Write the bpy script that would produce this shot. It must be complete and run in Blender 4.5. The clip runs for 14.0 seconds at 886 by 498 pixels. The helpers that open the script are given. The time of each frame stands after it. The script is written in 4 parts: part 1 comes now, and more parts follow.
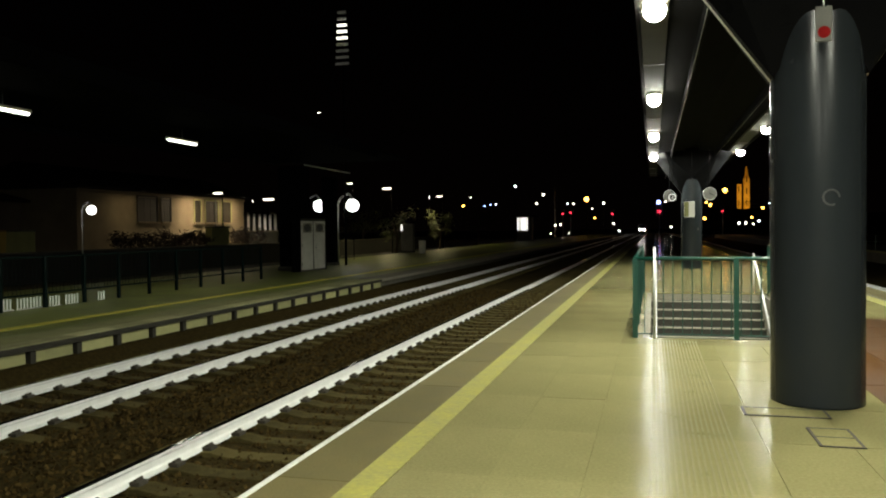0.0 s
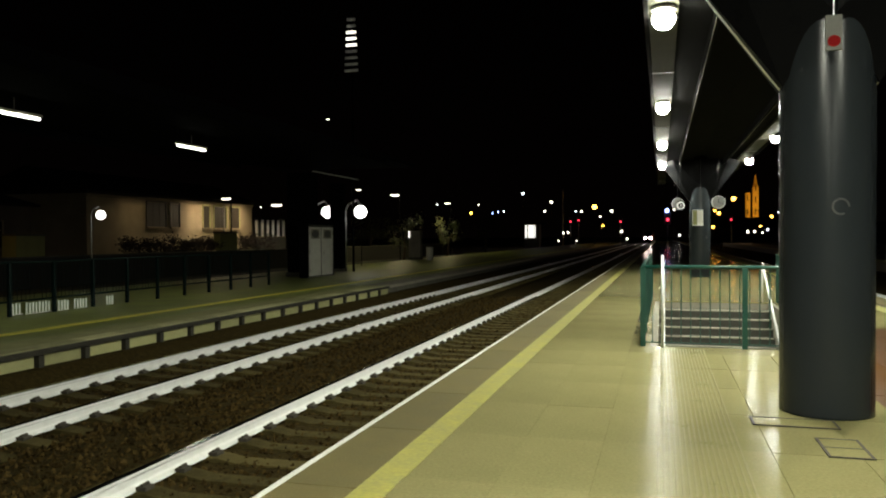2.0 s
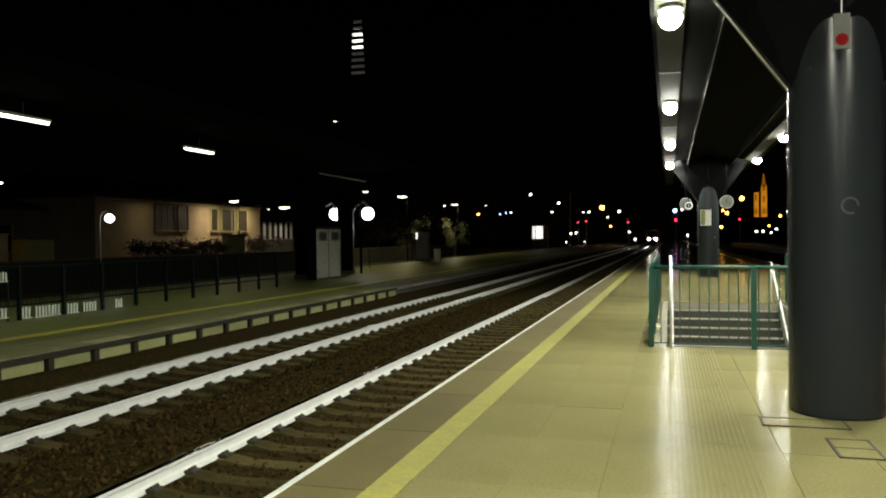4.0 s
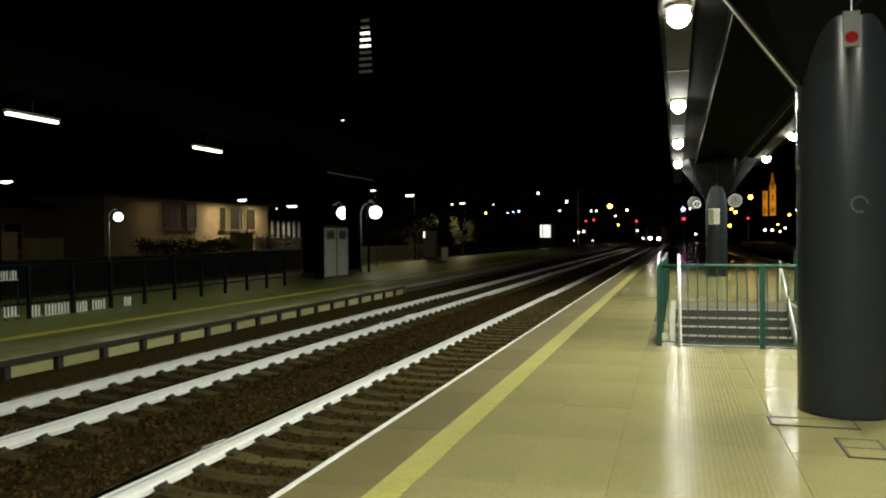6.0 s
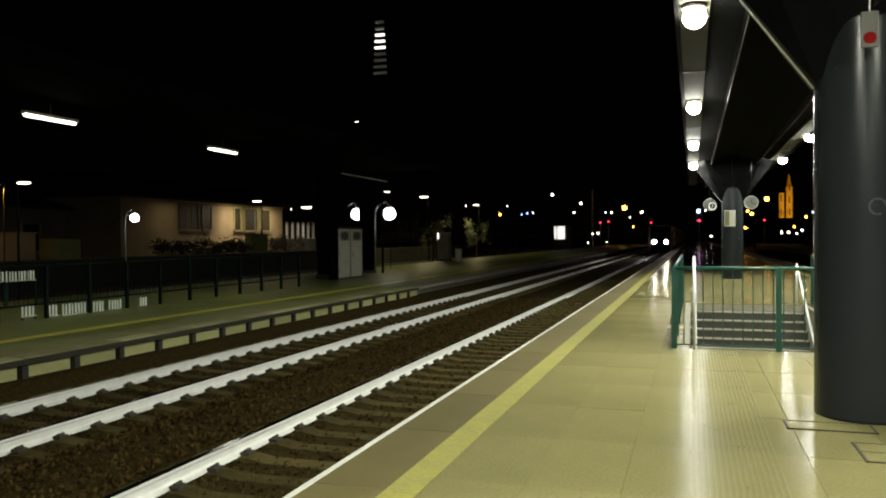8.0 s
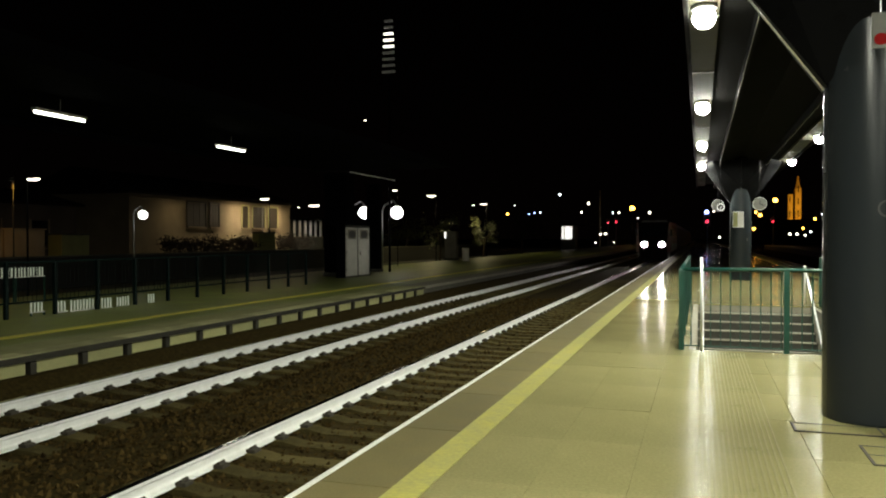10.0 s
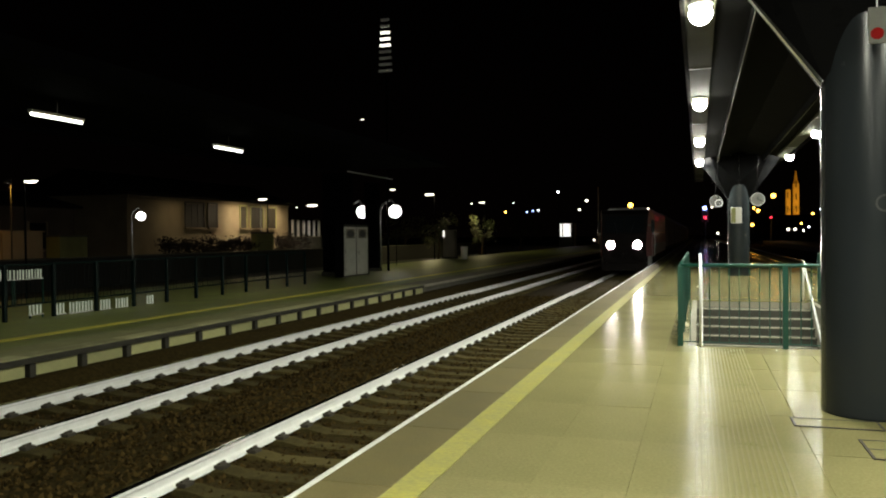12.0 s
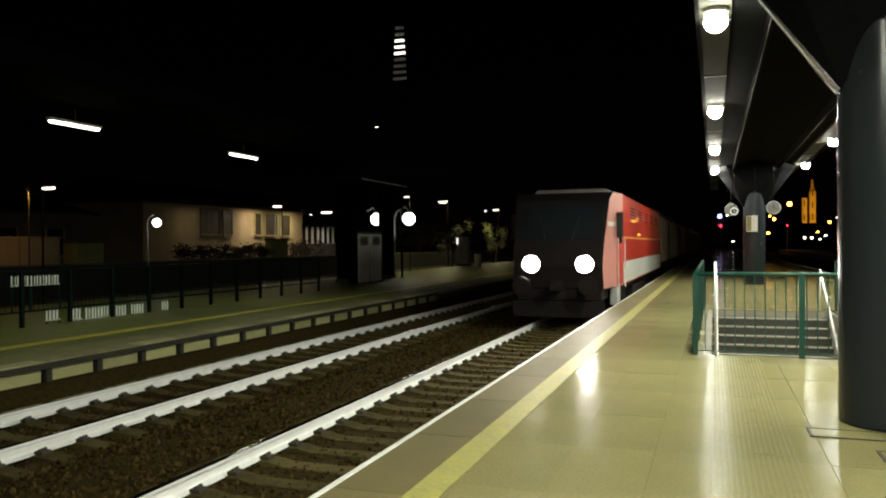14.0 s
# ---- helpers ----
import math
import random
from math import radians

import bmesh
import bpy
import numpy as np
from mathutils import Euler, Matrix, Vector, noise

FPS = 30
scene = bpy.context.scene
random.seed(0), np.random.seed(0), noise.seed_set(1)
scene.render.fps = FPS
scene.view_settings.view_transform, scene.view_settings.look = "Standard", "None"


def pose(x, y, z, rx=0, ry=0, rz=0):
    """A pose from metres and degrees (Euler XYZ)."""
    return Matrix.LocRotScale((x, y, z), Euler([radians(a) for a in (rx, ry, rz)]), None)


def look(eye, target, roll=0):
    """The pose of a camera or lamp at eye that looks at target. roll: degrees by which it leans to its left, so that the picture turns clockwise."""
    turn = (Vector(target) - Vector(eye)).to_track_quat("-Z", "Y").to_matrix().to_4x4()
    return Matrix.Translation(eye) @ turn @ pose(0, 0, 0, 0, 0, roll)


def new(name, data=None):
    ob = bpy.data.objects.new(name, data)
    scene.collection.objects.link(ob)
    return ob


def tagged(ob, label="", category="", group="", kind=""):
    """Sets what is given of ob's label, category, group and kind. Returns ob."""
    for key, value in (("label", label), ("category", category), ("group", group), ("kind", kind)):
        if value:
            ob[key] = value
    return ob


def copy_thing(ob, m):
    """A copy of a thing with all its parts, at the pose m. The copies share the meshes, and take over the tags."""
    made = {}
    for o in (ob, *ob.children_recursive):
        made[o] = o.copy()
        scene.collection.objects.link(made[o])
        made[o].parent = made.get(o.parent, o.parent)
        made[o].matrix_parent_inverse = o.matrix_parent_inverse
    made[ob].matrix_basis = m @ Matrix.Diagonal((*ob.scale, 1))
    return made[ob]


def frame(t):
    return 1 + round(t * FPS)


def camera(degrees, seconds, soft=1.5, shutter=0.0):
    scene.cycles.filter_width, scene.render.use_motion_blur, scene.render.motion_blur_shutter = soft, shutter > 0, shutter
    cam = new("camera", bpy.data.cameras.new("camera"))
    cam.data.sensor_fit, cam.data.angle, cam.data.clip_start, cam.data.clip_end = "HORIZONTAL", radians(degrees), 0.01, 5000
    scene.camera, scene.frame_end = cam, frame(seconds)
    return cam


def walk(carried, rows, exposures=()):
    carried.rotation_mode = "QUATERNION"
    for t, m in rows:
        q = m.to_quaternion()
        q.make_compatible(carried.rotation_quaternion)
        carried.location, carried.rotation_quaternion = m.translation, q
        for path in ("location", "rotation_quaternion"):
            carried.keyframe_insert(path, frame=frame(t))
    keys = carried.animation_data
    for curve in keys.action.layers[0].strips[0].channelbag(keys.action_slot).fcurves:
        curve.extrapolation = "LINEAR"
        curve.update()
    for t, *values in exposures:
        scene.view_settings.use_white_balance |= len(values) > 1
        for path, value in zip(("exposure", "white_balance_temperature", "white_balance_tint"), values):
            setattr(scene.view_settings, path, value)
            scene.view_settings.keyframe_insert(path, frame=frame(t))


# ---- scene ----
# The camera: held by hand at eye height, standing on the platform and slowly turning left
cam = camera(59.0, 14.0, soft=2.0, shutter=0.5)
EYE = (0.0, 0.0, 1.55)
TURNS = [(0.0, 15.02, -1.36, 0.65),
         (0.5, 14.96, -1.25, 0.54),
         (1.0, 14.87, -1.44, 0.54),
         (1.5, 15.36, -1.25, 0.36),
         (2.0, 15.58, -0.85, 0.3),
         (2.5, 15.72, -0.79, 0.37),
         (3.0, 15.89, -0.89, 0.47),
         (5.5, 16.41, -0.49, 0.7),
         (6.0, 16.67, -0.83, 0.59),
         (6.5, 16.9, -1.07, 0.5),
         (7.0, 17.36, -0.88, 0.36),
         (7.5, 17.64, -0.81, 0.37),
         (8.0, 17.69, -0.72, 0.45),
         (10.5, 18.27, -0.77, -0.02),
         (11.0, 18.22, -0.62, 0.01),
         (11.5, 18.19, -0.61, 0.31),
         (12.0, 18.1, -0.89, 0.57),
         (12.5, 18.47, -0.53, 0.51),
         (13.0, 18.76, -0.28, 0.43),
         (13.5, 18.95, -0.12, 0.44),
         (14.0, 19.1, -0.34, 0.38)]
walk(cam, [(t, pose(*EYE, 90 + p, r, y)) for t, y, p, r in TURNS])

# ---------------------------------------------------------------- world and lights
world = bpy.data.worlds.new("night")
scene.world = world
world.use_nodes = True
wt = world.node_tree
bg = wt.nodes["Background"]
tc = wt.nodes.new("ShaderNodeTexCoord")
sep = wt.nodes.new("ShaderNodeSeparateXYZ")
ramp = wt.nodes.new("ShaderNodeValToRGB")
wt.links.new(tc.outputs["Generated"], sep.inputs[0])
wt.links.new(sep.outputs["Z"], ramp.inputs[0])
ramp.color_ramp.elements[0].position = 0.0
ramp.color_ramp.elements[0].color = (0.9, 0.52, 0.42, 1)
ramp.color_ramp.elements[1].position = 0.42
ramp.color_ramp.elements[1].color = (0.05, 0.045, 0.06, 1)
wt.links.new(ramp.outputs[0], bg.inputs[0])
bg.inputs[1].default_value = 0.0008

LAMP_COLOUR = (0.97, 1.0, 0.80)


def area_lamp(x, y, z, power, size=0.5, colour=LAMP_COLOUR):
    d = bpy.data.lights.new("lamp_light", "AREA")
    d.shape, d.size, d.energy, d.color = "DISK", size, power, colour
    ob = new("lamp_light", d)
    ob.matrix_world = pose(x, y, z)
    return ob


LAMP_YS = [-3.9, 3.0, 9.95, 16.85, 23.75, 30.65]
for ly in LAMP_YS:
    area_lamp(0.03, ly, 4.03, 176, 0.26)
    area_lamp(3.1, ly, 4.13, 176, 0.26)
# the tubes under the roof of the opposite platform
for ly in (7.5, 14.4, 21.3):
    area_lamp(-14.0, ly, 4.28, 16, 0.6, (1.0, 0.97, 0.68))


# ---------------------------------------------------------------- materials
def mat(name, base, rough=0.6, metal=0.0, var=0.25, scale=6.0, bump=0.15, fine=60.0, island=0.0, objrand=0.0, stain=None, coat=0.0, rvar=0.1, spec=0.5):
    m = bpy.data.materials.new(name)
    m.use_nodes = True
    nt = m.node_tree
    b = nt.nodes["Principled BSDF"]
    co = nt.nodes.new("ShaderNodeTexCoord")
    n1 = nt.nodes.new("ShaderNodeTexNoise")
    n1.inputs["Scale"].default_value, n1.inputs["Detail"].default_value = scale, 5
    n2 = nt.nodes.new("ShaderNodeTexNoise")
    n2.inputs["Scale"].default_value, n2.inputs["Detail"].default_value = fine, 4
    geo = nt.nodes.new("ShaderNodeNewGeometry")
    for n in (n1, n2):
        nt.links.new(geo.outputs["Position"] if not objrand else co.outputs["Object"], n.inputs["Vector"])
    add = nt.nodes.new("ShaderNodeMath")
    add.operation = "MULTIPLY_ADD"
    add.inputs[1].default_value = 0.5
    nt.links.new(n2.outputs["Fac"], add.inputs[0])
    half = nt.nodes.new("ShaderNodeMath")
    half.operation = "MULTIPLY"
    half.inputs[1].default_value = 0.5
    nt.links.new(n1.outputs["Fac"], half.inputs[0])
    nt.links.new(half.outputs[0], add.inputs[2])
    fac = add.outputs[0]
    if island or objrand:
        src = geo.outputs["Random Per Island"] if island else nt.nodes.new("ShaderNodeObjectInfo").outputs["Random"]
        mx = nt.nodes.new("ShaderNodeMath")
        mx.operation = "MULTIPLY_ADD"
        mx.inputs[1].default_value = island or objrand
        nt.links.new(src, mx.inputs[0])
        sub = nt.nodes.new("ShaderNodeMath")
        sub.operation = "ADD"
        sub.inputs[1].default_value = -(island or objrand) / 2
        nt.links.new(fac, sub.inputs[0])
        nt.links.new(sub.outputs[0], mx.inputs[2])
        fac = mx.outputs[0]
    r = nt.nodes.new("ShaderNodeValToRGB")
    lo = [c * (1 - var) for c in base]
    hi = [min(1, c * (1 + var)) for c in base]
    if stain:
        lo = stain
    r.color_ramp.elements[0].position, r.color_ramp.elements[1].position = 0.3, 0.7
    r.color_ramp.elements[0].color, r.color_ramp.elements[1].color = (*lo, 1), (*hi, 1)
    nt.links.new(fac, r.inputs[0])
    nt.links.new(r.outputs[0], b.inputs["Base Color"])
    rr = nt.nodes.new("ShaderNodeMapRange")
    rr.inputs["To Min"].default_value, rr.inputs["To Max"].default_value = max(0.02, rough - rvar), min(1, rough + rvar)
    nt.links.new(n1.outputs["Fac"], rr.inputs["Value"])
    nt.links.new(rr.outputs[0], b.inputs["Roughness"])
    b.inputs["Metallic"].default_value = metal
    b.inputs["Specular IOR Level"].default_value = spec
    b.inputs["Coat Weight"].default_value = coat
    if bump:
        bp = nt.nodes.new("ShaderNodeBump")
        bp.inputs["Strength"].default_value, bp.inputs["Distance"].default_value = bump, 0.01
        nt.links.new(n2.outputs["Fac"], bp.inputs["Height"])
        nt.links.new(bp.outputs[0], b.inputs["Normal"])
    return m


def glow(name, colour, strength):
    m = bpy.data.materials.new(name)
    m.use_nodes = True
    b = m.node_tree.nodes["Principled BSDF"]
    b.inputs["Base Color"].default_value = (0.8, 0.8, 0.8, 1)
    b.inputs["Emission Color"].default_value = (*colour, 1)
    b.inputs["Emission Strength"].default_value = strength
    return m


def glass(name, tint=(0.02, 0.025, 0.03), rough=0.06):
    m = bpy.data.materials.new(name)
    m.use_nodes = True
    b = m.node_tree.nodes["Principled BSDF"]
    b.inputs["Base Color"].default_value = (*tint, 1)
    b.inputs["Roughness"].default_value = rough
    b.inputs["Coat Weight"].default_value = 0.5
    return m


M_TILE = mat("platform_tile", (0.235, 0.213, 0.100), 0.34, var=0.22, scale=0.9, bump=0.05, fine=45, rvar=0.16, objrand=0.05, spec=0.005)
# faintly polished patches in the tiles
nt = M_TILE.node_tree
damp = nt.nodes.new("ShaderNodeTexNoise")
damp.inputs["Scale"].default_value, damp.inputs["Detail"].default_value = 1.6, 2
spread = nt.nodes.new("ShaderNodeMapRange")
spread.inputs["From Min"].default_value, spread.inputs["From Max"].default_value = 0.28, 0.72
spread.inputs["To Min"].default_value, spread.inputs["To Max"].default_value = 0.13, 0.22
where = nt.nodes.new("ShaderNodeNewGeometry")
nt.links.new(where.outputs["Position"], damp.inputs["Vector"])
nt.links.new(damp.outputs["Fac"], spread.inputs["Value"])
nt.links.new(spread.outputs[0], nt.nodes["Principled BSDF"].inputs["Roughness"])
M_TILE_FAR = mat("platform_tile_far", (0.235, 0.213, 0.100), 0.18, var=0.14, scale=1.1, bump=0.06, fine=45, rvar=0.07, spec=0.07)
M_COPING = mat("coping_stone", (0.16, 0.132, 0.052), 0.6, var=0.3, scale=2.5, bump=0.2, objrand=0.2)
M_COPING_EDGE = mat("coping_edge", (0.92, 0.91, 0.85), 0.35, var=0.2, scale=5, bump=0.1)
M_YELLOW = mat("worn_yellow_paint", (0.42, 0.39, 0.085), 0.5, var=0.15, scale=4.0, bump=0.12, fine=25, stain=(0.27, 0.25, 0.11))
M_YELLOW_FRESH = mat("yellow_paint", (0.75, 0.70, 0.10), 0.5, var=0.25, scale=2.0, bump=0.1)
M_TACTILE = mat("tactile_rib", (0.225, 0.204, 0.096), 0.3, var=0.2, scale=4, bump=0.04, spec=0.008)
M_TERRA = mat("terracotta_tile", (0.095, 0.044, 0.016), 0.5, var=0.3, scale=1.4, bump=0.06, objrand=0.1, spec=0.05)
M_CONCRETE = mat("concrete", (0.26, 0.24, 0.19), 0.8, var=0.35, scale=1.6, bump=0.35, fine=35)
M_PANEL = mat("edge_wall_panel", (0.47, 0.46, 0.21), 0.7, var=0.25, scale=3, bump=0.2, objrand=0.25)
M_FARCOPING = mat("weathered_coping", (0.34, 0.34, 0.15), 0.75, var=0.35, scale=2.2, bump=0.25)
M_EDGESLAB = mat("pale_edge_slab", (0.50, 0.49, 0.26), 0.7, var=0.35, scale=2.5, bump=0.25, objrand=0.35, stain=(0.20, 0.20, 0.09))
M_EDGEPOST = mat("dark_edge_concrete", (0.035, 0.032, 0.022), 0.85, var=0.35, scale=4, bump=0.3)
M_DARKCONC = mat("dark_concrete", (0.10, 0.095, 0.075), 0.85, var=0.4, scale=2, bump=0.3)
M_DARKWALL = mat("dark_wall", (0.03, 0.028, 0.024), 0.9, var=0.3, scale=1.5)
M_BALLAST = mat("ballast_ground", (0.042, 0.030, 0.010), 0.95, var=0.6, scale=14, bump=0.9, fine=40, spec=0.05)
M_STONE = mat("ballast_stone", (0.058, 0.038, 0.012), 0.95, var=0.5, scale=30, bump=0.4, island=0.7, spec=0.08)
M_SLEEPER = mat("sleeper_concrete", (0.092, 0.074, 0.028), 0.9, var=0.45, scale=8, bump=0.35, objrand=0.25, spec=0.08)
# near-white, not metal: the lamps' shine on the steel is put into colour
M_RAIL = mat("rail_shine_white", (0.94, 0.94, 0.92), 0.4, metal=0.0, var=0.12, scale=9, bump=0.1)
M_RAILHEAD = mat("polished_rail_head", (0.62, 0.62, 0.60), 0.16, metal=1.0, var=0.15, scale=5, bump=0.03)
M_CLIP = mat("rusty_clip", (0.05, 0.042, 0.03), 0.8, var=0.4, scale=40)
M_ROUGHGROUND = mat("dark_soil", (0.05, 0.05, 0.035), 0.95, var=0.5, scale=0.6, bump=0.6, fine=9)
M_FARFLOOR = mat("far_platform_asphalt", (0.23, 0.27, 0.075), 0.45, var=0.6, scale=0.9, bump=0.2, fine=30)
M_COLUMN = mat("column_grey_paint", (0.022, 0.026, 0.030), 0.25, var=0.05, scale=3, bump=0.0, rvar=0.05, spec=0.24)
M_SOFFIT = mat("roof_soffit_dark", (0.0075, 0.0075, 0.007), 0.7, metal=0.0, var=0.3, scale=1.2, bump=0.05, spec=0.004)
# blacker than the column: shade on the arms is put into the colour
M_SHADEBLACK = mat("shade_black", (0.005, 0.005, 0.0055), 0.3, var=0.15, scale=2, bump=0.02, spec=0.03)
M_MARK = mat("worn_mark", (0.042, 0.044, 0.046), 0.6, var=0.4, scale=20)
M_FENCE = mat("dark_green_fence_paint", (0.0018, 0.011, 0.011), 0.5, var=0.2, scale=8, bump=0.06, spec=0.15)
M_TAG = mat("grey_tag", (0.10, 0.10, 0.085), 0.5, var=0.1)
M_STRIP = mat("soffit_light_strip", (0.055, 0.055, 0.040), 0.75, metal=0.0, var=0.2, scale=2, bump=0.03, spec=0.02)
M_ROOF = mat("roof_sheet", (0.005, 0.005, 0.006), 0.95, var=0.2, spec=0.01)
# near-black and pale patches stand in for broken glints along the trim
M_BEAMTRIM = mat("patchy_glint_trim", (0.22, 0.22, 0.19), 0.45, metal=0.6, var=0.7, scale=1.1, bump=0.05, stain=(0.01, 0.01, 0.01))
M_TRIM = mat("bright_trim", (0.75, 0.75, 0.70), 0.3, metal=0.3, var=0.1)
M_GREEN = mat("green_painted_steel", (0.006, 0.052, 0.038), 0.38, var=0.2, scale=8, bump=0.06, coat=0.3)
M_STEEL = mat("brushed_steel", (0.72, 0.72, 0.72), 0.35, metal=0.35, var=0.12, scale=10, bump=0.05)
M_STEP = mat("dark_stair_riser", (0.05, 0.047, 0.038), 0.7, var=0.3, scale=6)
M_NOSE = mat("stair_nosing", (0.38, 0.36, 0.28), 0.4, var=0.15, scale=8)
M_WHITE = mat("white_enamel", (0.75, 0.74, 0.70), 0.4, var=0.06, scale=4, bump=0.03)
M_DIAL = mat("greyed_dial", (0.20, 0.20, 0.19), 0.3, var=0.15, scale=4, bump=0.03)
M_BLACK = mat("black_enamel", (0.012, 0.012, 0.014), 0.4, var=0.2, scale=5, bump=0.04)
M_REDSIGN = mat("red_enamel", (0.20, 0.004, 0.004), 0.6, var=0.1, spec=0.08)
M_GREENBOX = mat("greenish_box", (0.26, 0.27, 0.10), 0.6, var=0.2, scale=2)
M_CAB = mat("cabinet_grey_paint", (0.72, 0.71, 0.64), 0.2, var=0.14, scale=4, bump=0.06)
M_VENT = mat("dark_vent", (0.05, 0.05, 0.045), 0.6)
M_WALLHOUSE = mat("house_plaster", (0.36, 0.29, 0.19), 0.85, var=0.28, scale=0.8, bump=0.2)
M_NEIGHBOUR = mat("neighbour_plaster", (0.17, 0.13, 0.10), 0.85, var=0.35, scale=0.6, bump=0.2)
M_SHUTTER = mat("dark_shutter", (0.034, 0.026, 0.018), 0.6)
M_ROOFTILE = mat("house_roof_tile", (0.03, 0.02, 0.016), 0.9, var=0.3, scale=3)
M_LEAF = mat("foliage", (0.075, 0.085, 0.025), 0.6, var=0.5, scale=1.5, bump=0.1, island=0.6)
M_HEDGE = mat("hedge_leaves", (0.045, 0.03, 0.022), 0.8, var=0.5, scale=1.5, bump=0.1, island=0.5)
M_BARK = mat("bark", (0.10, 0.075, 0.05), 0.9, var=0.4, scale=12, bump=0.5)
M_POLE = mat("galvanised_pole", (0.30, 0.30, 0.28), 0.5, metal=0.5, var=0.15)
M_TOWER = mat("floodlit_stone", (0.55, 0.42, 0.18), 0.8, var=0.25, scale=0.25)
M_LOCO = mat("loco_red_paint", (0.52, 0.035, 0.022), 0.32, var=0.1, scale=2, bump=0.03, coat=0.4, objrand=0.001)
M_LOCOGREY = mat("loco_grey_band", (0.50, 0.51, 0.50), 0.4, var=0.12, scale=2, bump=0.03, objrand=0.001)
M_LOCOPALE = mat("loco_pale_red", (0.62, 0.27, 0.25), 0.35, var=0.1, scale=2, bump=0.03, objrand=0.001)
M_YELSTRIPE = mat("orange_line", (0.75, 0.25, 0.05), 0.4, var=0.1, objrand=0.001)
M_LOCODARK = mat("loco_underframe", (0.015, 0.011, 0.011), 0.7, var=0.3, scale=5, objrand=0.001, spec=0.2)
M_LOCOROOF = mat("loco_roof_grey", (0.30, 0.29, 0.28), 0.55, var=0.15, scale=3, objrand=0.001)
M_WAGON = mat("wagon_brown_paint", (0.24, 0.165, 0.12), 0.65, var=0.3, scale=1.5, bump=0.1, objrand=0.001)
M_GLASS = glass("dark_glass")
M_LENSGLOW = glow("platform_lamp_glow", (1.0, 1.0, 0.86), 170)
M_TUBEGLOW = glow("tube_glow", (1.0, 0.98, 0.85), 6)
M_LOUVREDIM = glow("louvre_dim_glow", (1.0, 0.95, 0.8), 0.02)
M_LOUVRE = glow("louvre_glow", (1.0, 0.95, 0.8), 1.6)
M_GLOBE = glow("globe_glow", (1.0, 0.98, 0.93), 5)
M_HEAD = glow("headlamp_glow", (1.0, 0.90, 0.76), 520)
M_SODIUM = glow("sodium_glow", (1.0, 0.46, 0.06), 11)
M_WARMW = glow("warm_white_glow", (1.0, 0.9, 0.7), 5)
M_COOLW = glow("cool_white_glow", (0.85, 0.93, 1.0), 5)
M_REDGLOW = glow("red_signal_glow", (1.0, 0.03, 0.07), 4)
M_BLUEGLOW = glow("blue_glow", (0.35, 0.45, 1.0), 6)
M_YELGLOW = glow("yellow_led_glow", (0.9, 0.9, 0.1), 3)
M_DIM = glow("dim_sign_glow", (1.0, 0.98, 0.95), 0.35)
M_SIGNGLOW = glow("lit_sign_glow", (1.0, 0.98, 0.9), 1.4)


# ---------------------------------------------------------------- mesh helpers
def mesh_ob(name, bm, material, parent=None, label="", smooth=False, kind=""):
    me = bpy.data.meshes.new(name)
    bm.normal_update()
    bm.to_mesh(me)
    bm.free()
    for m in (material if isinstance(material, (list, tuple)) else [material]):
        me.materials.append(m)
    if smooth:
        for f in me.polygons:
            f.use_smooth = len(f.vertices) < 5
    ob = new(name, me)
    if parent is not None:
        ob.parent = parent
    if label:
        ob["label"] = label
    if kind:
        ob["kind"] = kind
    return ob


def part(name, bm, material, parent, label="", smooth=False):
    return mesh_ob(name, bm, material, parent, label, smooth)


def share(name, me, parent, m):
    ob = new(name, me)
    ob.parent = parent
    ob.matrix_basis = m
    return ob


def box(x0, x1, y0, y1, z0, z1, bevel=0.0, bm=None, mi=0):
    bm = bm or bmesh.new()
    vs = [bm.verts.new((x, y, z)) for z in (z0, z1) for y in (y0, y1) for x in (x0, x1)]
    fs = []
    for q in ((0, 2, 3, 1), (4, 5, 7, 6), (0, 1, 5, 4), (2, 6, 7, 3), (0, 4, 6, 2), (1, 3, 7, 5)):
        f = bm.faces.new([vs[i] for i in q])
        f.material_index = mi
        fs.append(f)
    if bevel:
        es = list({e for f in fs for e in f.edges})
        bmesh.ops.bevel(bm, geom=es, offset=bevel, segments=2, affect="EDGES", profile=0.5)
    return bm


def prism(points, a0, a1, axis="x", bevel=0.0, bm=None):
    """A polygon drawn in the two other axes (in the order x, y, z), pulled from a0 to a1 along the axis."""
    bm = bm or bmesh.new()

    def at(p, a):
        return {"x": (a, p[0], p[1]), "y": (p[0], a, p[1]), "z": (p[0], p[1], a)}[axis]
    lo = [bm.verts.new(at(p, a0)) for p in points]
    hi = [bm.verts.new(at(p, a1)) for p in points]
    fs = [bm.faces.new(lo), bm.faces.new(hi[::-1])]
    n = len(points)
    for i in range(n):
        fs.append(bm.faces.new((lo[i], hi[i], hi[(i + 1) % n], lo[(i + 1) % n])))
    bmesh.ops.recalc_face_normals(bm, faces=fs)
    if bevel:
        es = list({e for f in fs for e in f.edges})
        bmesh.ops.bevel(bm, geom=es, offset=bevel, segments=2, affect="EDGES", profile=0.5)
    return bm


